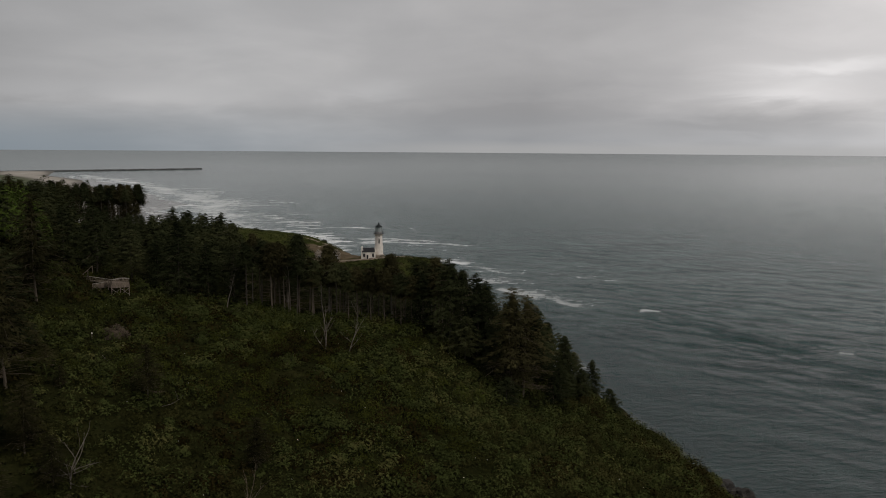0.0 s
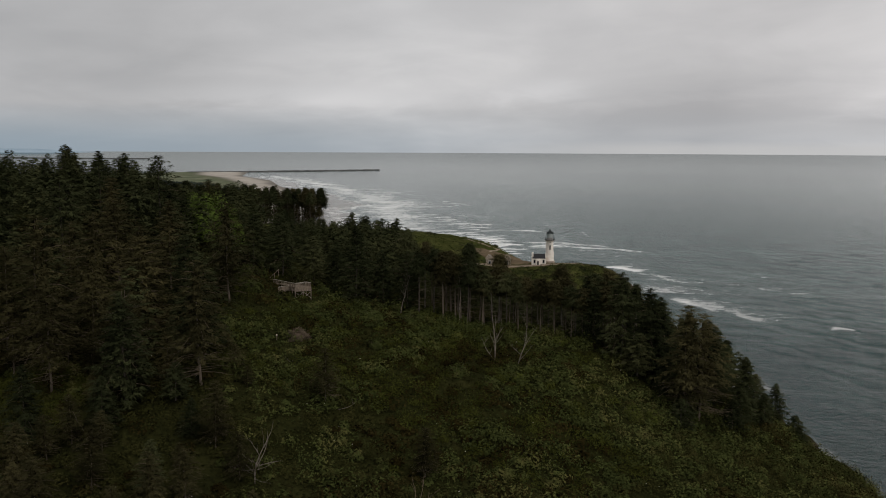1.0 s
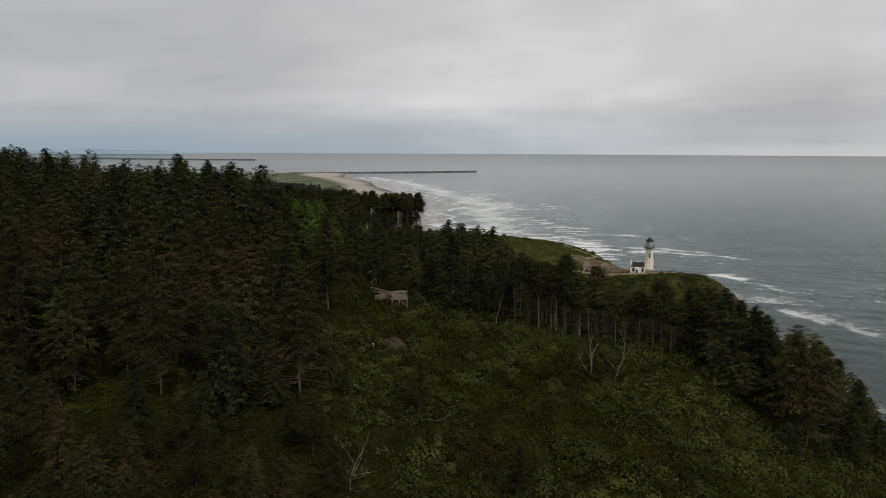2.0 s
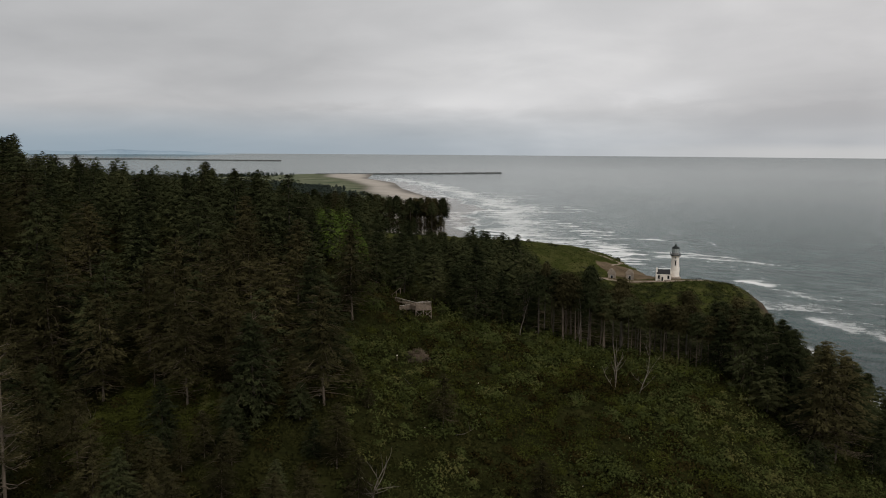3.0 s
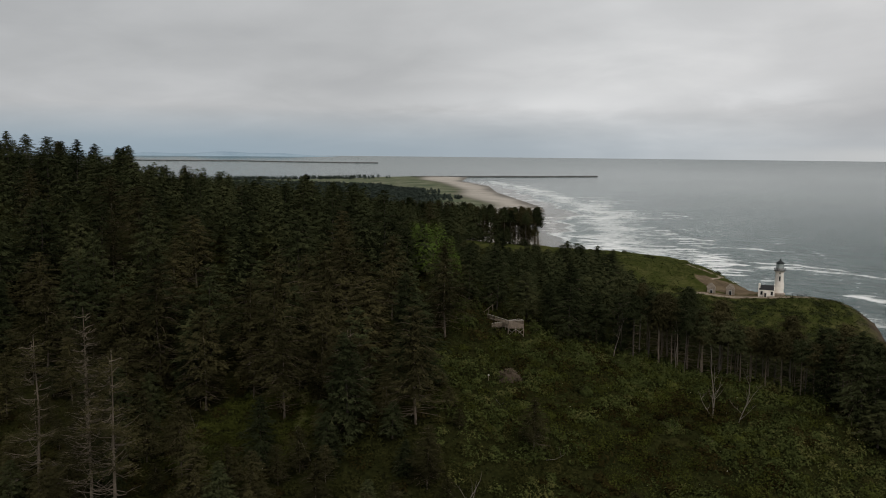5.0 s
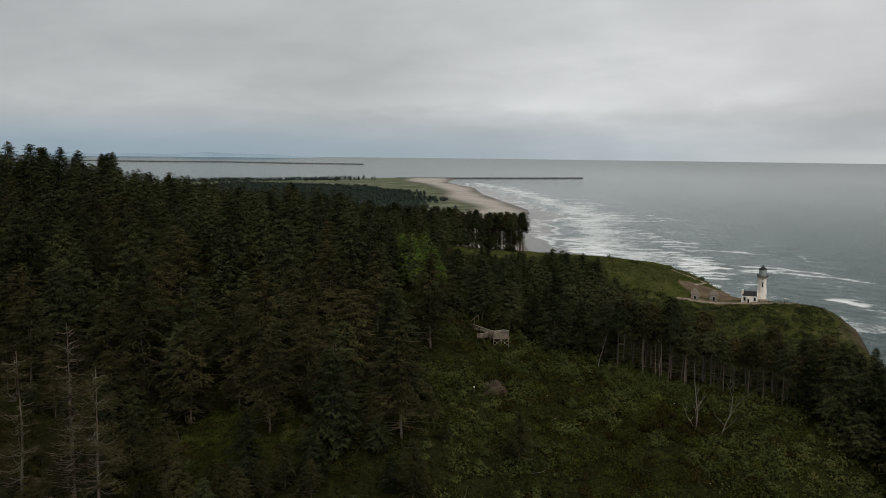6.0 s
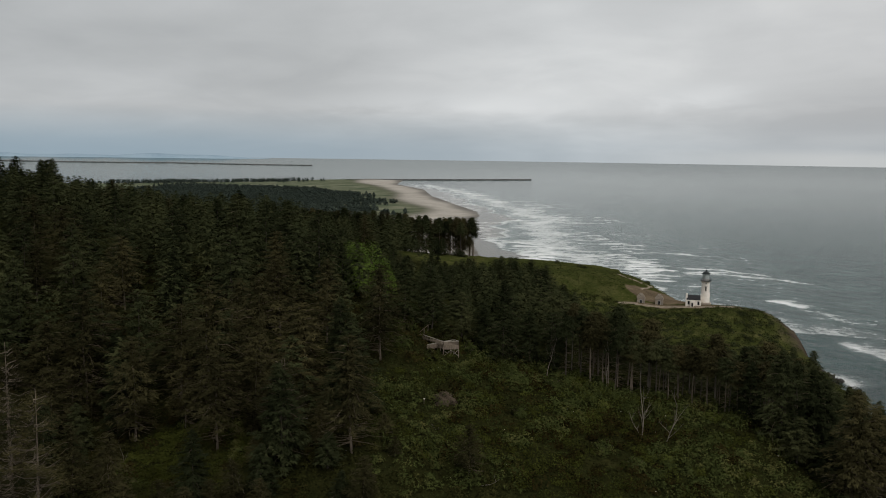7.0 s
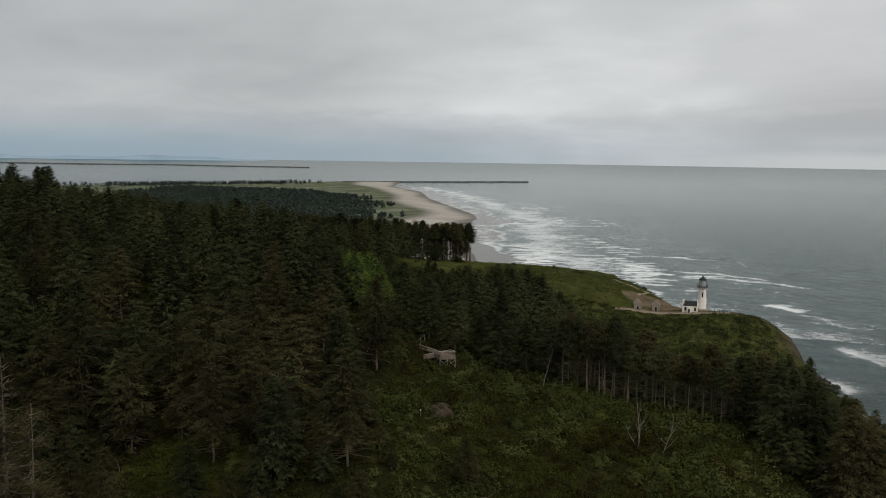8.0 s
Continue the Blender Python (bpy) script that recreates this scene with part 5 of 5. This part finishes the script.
def workroom():
    root = thing("workroom", pose(-18.0, 490.5, 40.8, 0, 0, 4), "white gabled workroom with dark roof beside the lighthouse", "building")
    w, d, wall, ridge = 8.6, 6.0, 3.9, 6.0
    bm = bmesh.new()
    gabled(bm, w, d, wall, ridge)
    part("wall", bm, M_WHITE, root)
    for s in (-1, 1):
        bm = bmesh.new()
        a = math.atan2(ridge - wall, d / 2)
        L = d / 2 / math.cos(a) + 0.35
        turn = Matrix.Rotation(s * -a, 3, "X")
        add_box(bm, (w - 0.8, L, 0.2), (0, s * d / 4 * 1.04, (wall + ridge) / 2 + 0.1), turn)
        part("roof", bm, M_ROOF, root, "dark slate roof")
    for x in (-w / 2 + 0.2, w / 2 - 0.2):
        bm = bmesh.new()
        add_box(bm, (0.45, 1.6, 1.2), (x, 0, ridge + 0.2))
        add_box(bm, (0.45, d + 0.4, 0.45), (x, 0, wall + 0.1))
        part("parapet", bm, M_WHITE, root)
    bm = bmesh.new()
    add_box(bm, (0.9, 0.9, 2.6), (-w / 2 + 0.55, -d / 2 + 0.9, wall + 2.2), bevel=0.06)
    part("chimney", bm, M_WHITE, root)
    for x in (-2.6, -0.6, 2.8):
        tall = 2.6 if x == -0.6 else 1.9
        bm = bmesh.new()
        add_box(bm, (1.3, 0.2, tall + 0.3), (x, -d / 2 - 0.03, 0.3 + tall / 2 + (0 if x == -0.6 else 0.8)))
        win = part("door" if x == -0.6 else "window", bm, M_TRIM, root)
        bm = bmesh.new()
        add_box(bm, (0.9, 0.2, tall), (x, -d / 2 - 0.07, 0.3 + tall / 2 + (0 if x == -0.6 else 0.8)))
        part("panel" if x == -0.6 else "pane", bm, M_WINDOW, win)
    bm = bmesh.new()
    add_box(bm, (2.0, 1.3, 3.4), (-0.6, -d / 2 - 0.75, 1.7), bevel=0.05)
    part("porch", bm, M_WHITE, root)
    bm = bmesh.new()
    add_box(bm, (1.0, 0.1, 2.3), (-0.6, -d / 2 - 1.42, 1.2))
    part("porch_door", bm, M_ROOF, root, "dark porch door")
    return root


def oil_house(x, y, z, rz):
    root = thing("oil_house", pose(x, y, z, 0, 0, rz), "small sandstone oil house with stepped parapet and dark doorway", "building", "oil houses")
    bm = bmesh.new()
    add_box(bm, (4.8, 5.0, 4.0), (0, 0, 1.5))
    part("wall", bm, M_STONE, root)
    for k, (w, h) in enumerate(((5.8, 3.7), (4.9, 4.5), (3.4, 5.3), (2.0, 6.0))):
        bm = bmesh.new()
        add_box(bm, (w, 0.7, 0.75), (0, -2.4, h - 0.35), bevel=0.06)
        part("parapet_stone", bm, M_STONE, root)
        bm = bmesh.new()
        add_box(bm, (w, 0.7, 0.75), (0, 2.4, h - 0.35), bevel=0.06)
        part("parapet_stone", bm, M_STONE, root)
    for s in (-1, 1):
        bm = bmesh.new()
        add_box(bm, (2.9, 4.2, 0.2), (s * 1.25, 0, 3.9), Matrix.Rotation(s * 0.32, 3, "Y"))
        part("roof", bm, M_STONE, root)
        bm = bmesh.new()
        add_box(bm, (0.8, 0.5, 4.2), (s * 2.3, -2.6, 1.7), bevel=0.06)
        part("corner_pier", bm, M_STONE, root)
    bm = bmesh.new()
    add_box(bm, (1.9, 0.3, 2.9), (0, -2.5, 1.1))
    door = part("doorway", bm, M_TRIM, root)
    bm = bmesh.new()
    add_box(bm, (1.3, 0.3, 2.4), (0, -2.56, 0.85))
    part("door", bm, M_WINDOW, door, "dark door")
    root.scale = (0.86, 0.86, 0.9)
    return root


lighthouse()
workroom()
oil_house(-47.9, 491.5, 40.1, 8)
oil_house(-37.4, 493.0, 40.1, 4)


# ---------------------------------------------------------------- paths, fence, bank


def strip(name, line, width, label, lift=0.12, mat=None):
    """A path laid on the ground along a line of points."""
    pts = [np.array(p, float) for p in line]
    dense = []
    for a, b in zip(pts, pts[1:]):
        n = max(2, int(np.linalg.norm(b - a) / 2.0))
        dense += [a + (b - a) * i / n for i in range(n)]
    dense.append(pts[-1])
    verts, faces = [], []
    for i, p in enumerate(dense):
        d = dense[min(i + 1, len(dense) - 1)] - dense[max(i - 1, 0)]
        d /= np.linalg.norm(d)
        s = np.array([-d[1], d[0]])
        w = width * (1 + 0.18 * math.sin(i * 1.7) + 0.1 * math.sin(i * 4.1))
        for u in (-0.5, -0.25, 0, 0.25, 0.5):
            q = p + s * w * u
            verts.append((q[0], q[1], ground_z(q[0], q[1]) + lift - (0.25 if abs(u) == 0.5 else 0)))
    for i in range(len(dense) - 1):
        for k in range(4):
            a = i * 5 + k
            faces.append((a, a + 1, a + 6, a + 5))
    ob = link_mesh(name, tri_mesh(name, verts, faces, True), mat or M_EARTH)
    return tagged(ob, label, "path", kind="structure")


strip("pavement", [(-68, 534), (-58, 528), (-44, 523)], 2.4, "pale trodden trail on the crest of the head")
strip("pavement", [(-45, 523), (-49, 516), (-50, 511)], 1.8, "short pale trail down the earth bank", lift=0.2)
strip("pavement", [(-60, 482), (-52, 485), (-36, 486), (-20, 484), (-6, 485), (5, 489), (6, 497)], 5.5, "trodden earth yard before the oil houses")

fence = thing("fence", pose(0, 0, 0), "low dark post fence at the edge of the lighthouse yard", "fence")
last = None
for i in range(9):
    a = -0.9 + i * 0.26
    x, y = -9 + 12 * math.cos(a), 493 + 9 * math.sin(a)
    z = ground_z(x, y)
    bm = bmesh.new()
    add_box(bm, (0.2, 0.2, 1.5), (x, y, z + 0.6))
    part("post", bm, M_BLACK, fence)
    if last:
        for h in (0.6, 1.2):
            bm = bmesh.new()
            add_beam(bm, (last[0], last[1], last[2] + h), (x, y, z + h), 0.08, 0.08)
            part("rail", bm, M_BLACK, fence)
    last = (x, y, z)


# ---------------------------------------------------------------- rocks in the surf
def rock(x, y, r, h, seed):
    rng = np.random.default_rng(seed)
    bm = bmesh.new()
    bmesh.ops.create_icosphere(bm, subdivisions=3, radius=1.0)
    off = Vector(rng.uniform(-50, 50, 3))
    for v in bm.verts:
        n = noise.fractal(v.co * 1.3 + off, 1.0, 2.0, 4) * 0.45
        v.co = Vector((v.co.x * r, v.co.y * r * 0.8, v.co.z * h)) * (1 + n)
    ob = part("sea_rock", bm, M_ROCK, None)
    ob.matrix_world = pose(x, y, -0.2, 0, 0, seed * 40)
    tagged(ob, "dark wet rock in the surf below the cliff", "rock", "surf rocks")


for i, (x, y, r, h) in enumerate([(58, 510, 4, 3.2), (63, 505, 3.2, 2.2), (54, 517, 3.5, 4), (60, 500, 2.5, 1.6), (101, 240, 6, 4), (108, 236, 4, 2.4), (97, 248, 5, 4.5), (50, 524, 5, 6), (40, 487, 4, 12), (44, 494, 4, 8), (48, 488, 4, 6), (43, 506, 4, 9), (54, 500, 4, 4)]):
    rock(x, y, r, h, i)


# ---------------------------------------------------------------- the far shore
def jetty(name, line, width, height, label):
    rng = random.Random(len(line))
    verts, faces = [], []
    pts = [far(*p) for p in line]
    n = 0
    for a, b in zip(pts, pts[1:]):
        a, b = Vector(a), Vector(b)
        d = (b - a).normalized()
        s = Vector((-d.y, d.x, 0))
        k = max(4, int((b - a).length / 14))
        for i in range(k + 1):
            p = a.lerp(b, i / k)
            base = float(rise(np.array(p.x), np.array(p.y)))
            for u, z in ((-0.5, -2), (-0.2, 1), (0.2, 1), (0.5, -2)):
                q = p + s * width * u * rng.uniform(0.85, 1.15)
                verts.append((q.x, q.y, base + (height * rng.uniform(0.8, 1.2) if z > 0 else -2)))
        for i in range(k):
            for j in range(3):
                c = n + i * 4 + j
                faces.append((c, c + 1, c + 5, c + 4))
        n += (k + 1) * 4
    ob = link_mesh(name, tri_mesh(name, verts, faces), M_RUBBLE)
    return tagged(ob, label, "jetty")


jetty("jetty", [(-1700, 3440), (-1400, 3720), (-987, 4146)], 22, 4.5, "long low dark rubble jetty running out from the beach")
jetty("jetty", [(-7900, 6300), (-7247, 6607), (-5692, 7325), (-4025, 7374)], 26, 3.2, "distant thin dark jetty across the river mouth")

rng = random.Random(8)
places = []
for _ in range(6600):
    y = 900 + 1520 * rng.random() ** 0.8
    left = np.interp(y, [900, 1700, 2000, 2420], [-1000, -1500, -1700, -1850])
    right = np.interp(y, [900, 1500, 1870, 2230, 2420], [-500, -700, -860, -1090, -1330]) + 45 * math.sin(y * 0.021) + 30 * math.sin(y * 0.057)
    x = rng.uniform(left, right) + rng.gauss(0, 26)
    places.append((x, y + rng.gauss(0, 30), ground_z(x, y), rng.uniform(7, 11)))
for _ in range(320):
    t = rng.random()
    x, y = -2230 + 430 * t + rng.uniform(0, 160), 2420 + 720 * t - rng.uniform(0, 160)
    places.append((x, y, ground_z(x, y), rng.uniform(8, 16)))
# needle tones lifted and blued to carry the haze of distance
M_HAZYWOODS = foliage("haze_tinted_woods", [(0.040, 0.052, 0.044), (0.050, 0.063, 0.052), (0.062, 0.076, 0.060)], world_scale=0.01, each=0.04)
wood = joined_trees("woods", places, 9, 12, 3, 4.6, M_HAZYWOODS, radius=16.0, start=0.02, width=0.45, knots=2, spread=1.6)
tagged(wood, "low dark woods, paled by painted haze, on the flats behind the beach", "forest", kind="stuff")

# each first tree takes its own place in the forest
for i, t in enumerate(spruces + opens + poles):
    x, y = -300 - 9 * i, 300 + 7 * (i % 5)
    t.matrix_world = pose(x, y, ground_z(x, y) - 0.3, 0, 0, 40 * i)


# low hills beyond the river mouth, air haze painted in as pale blue
def far_hills():
    verts, faces = [], []
    n = 90
    for i in range(n + 1):
        a = radians(-58 + 28 * i / n)
        f = i / n
        h = (20 * math.exp(-((f - 0.72) / 0.16) ** 2) + 15 * math.exp(-((f - 0.3) / 0.25) ** 2) + 4 * math.sin(f * 40) * math.sin(math.pi * f)) * min(1, 8 * f, 8 * (1 - f))
        for k, r in ((0, 4880), (1, 4925), (0, 4949)):
            x, y = math.sin(a) * r, math.cos(a) * r
            verts.append((x, y, float(rise(np.array(x), np.array(y))) - 1 + k * max(h, 0.5)))
    for i in range(n):
        for k in range(2):
            c = i * 3 + k
            faces.append((c, c + 3, c + 4, c + 1))
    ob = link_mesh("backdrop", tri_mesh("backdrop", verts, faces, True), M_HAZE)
    tagged(ob, "faint hills painted haze blue on the far side of the river mouth", "hills", kind="structure")


# the haze of distance is part of this base colour
M_HAZE = plain("haze_blue_hills", (0.24, 0.32, 0.39), (0.30, 0.38, 0.45), 0.01, 1.0, spec=0.0)
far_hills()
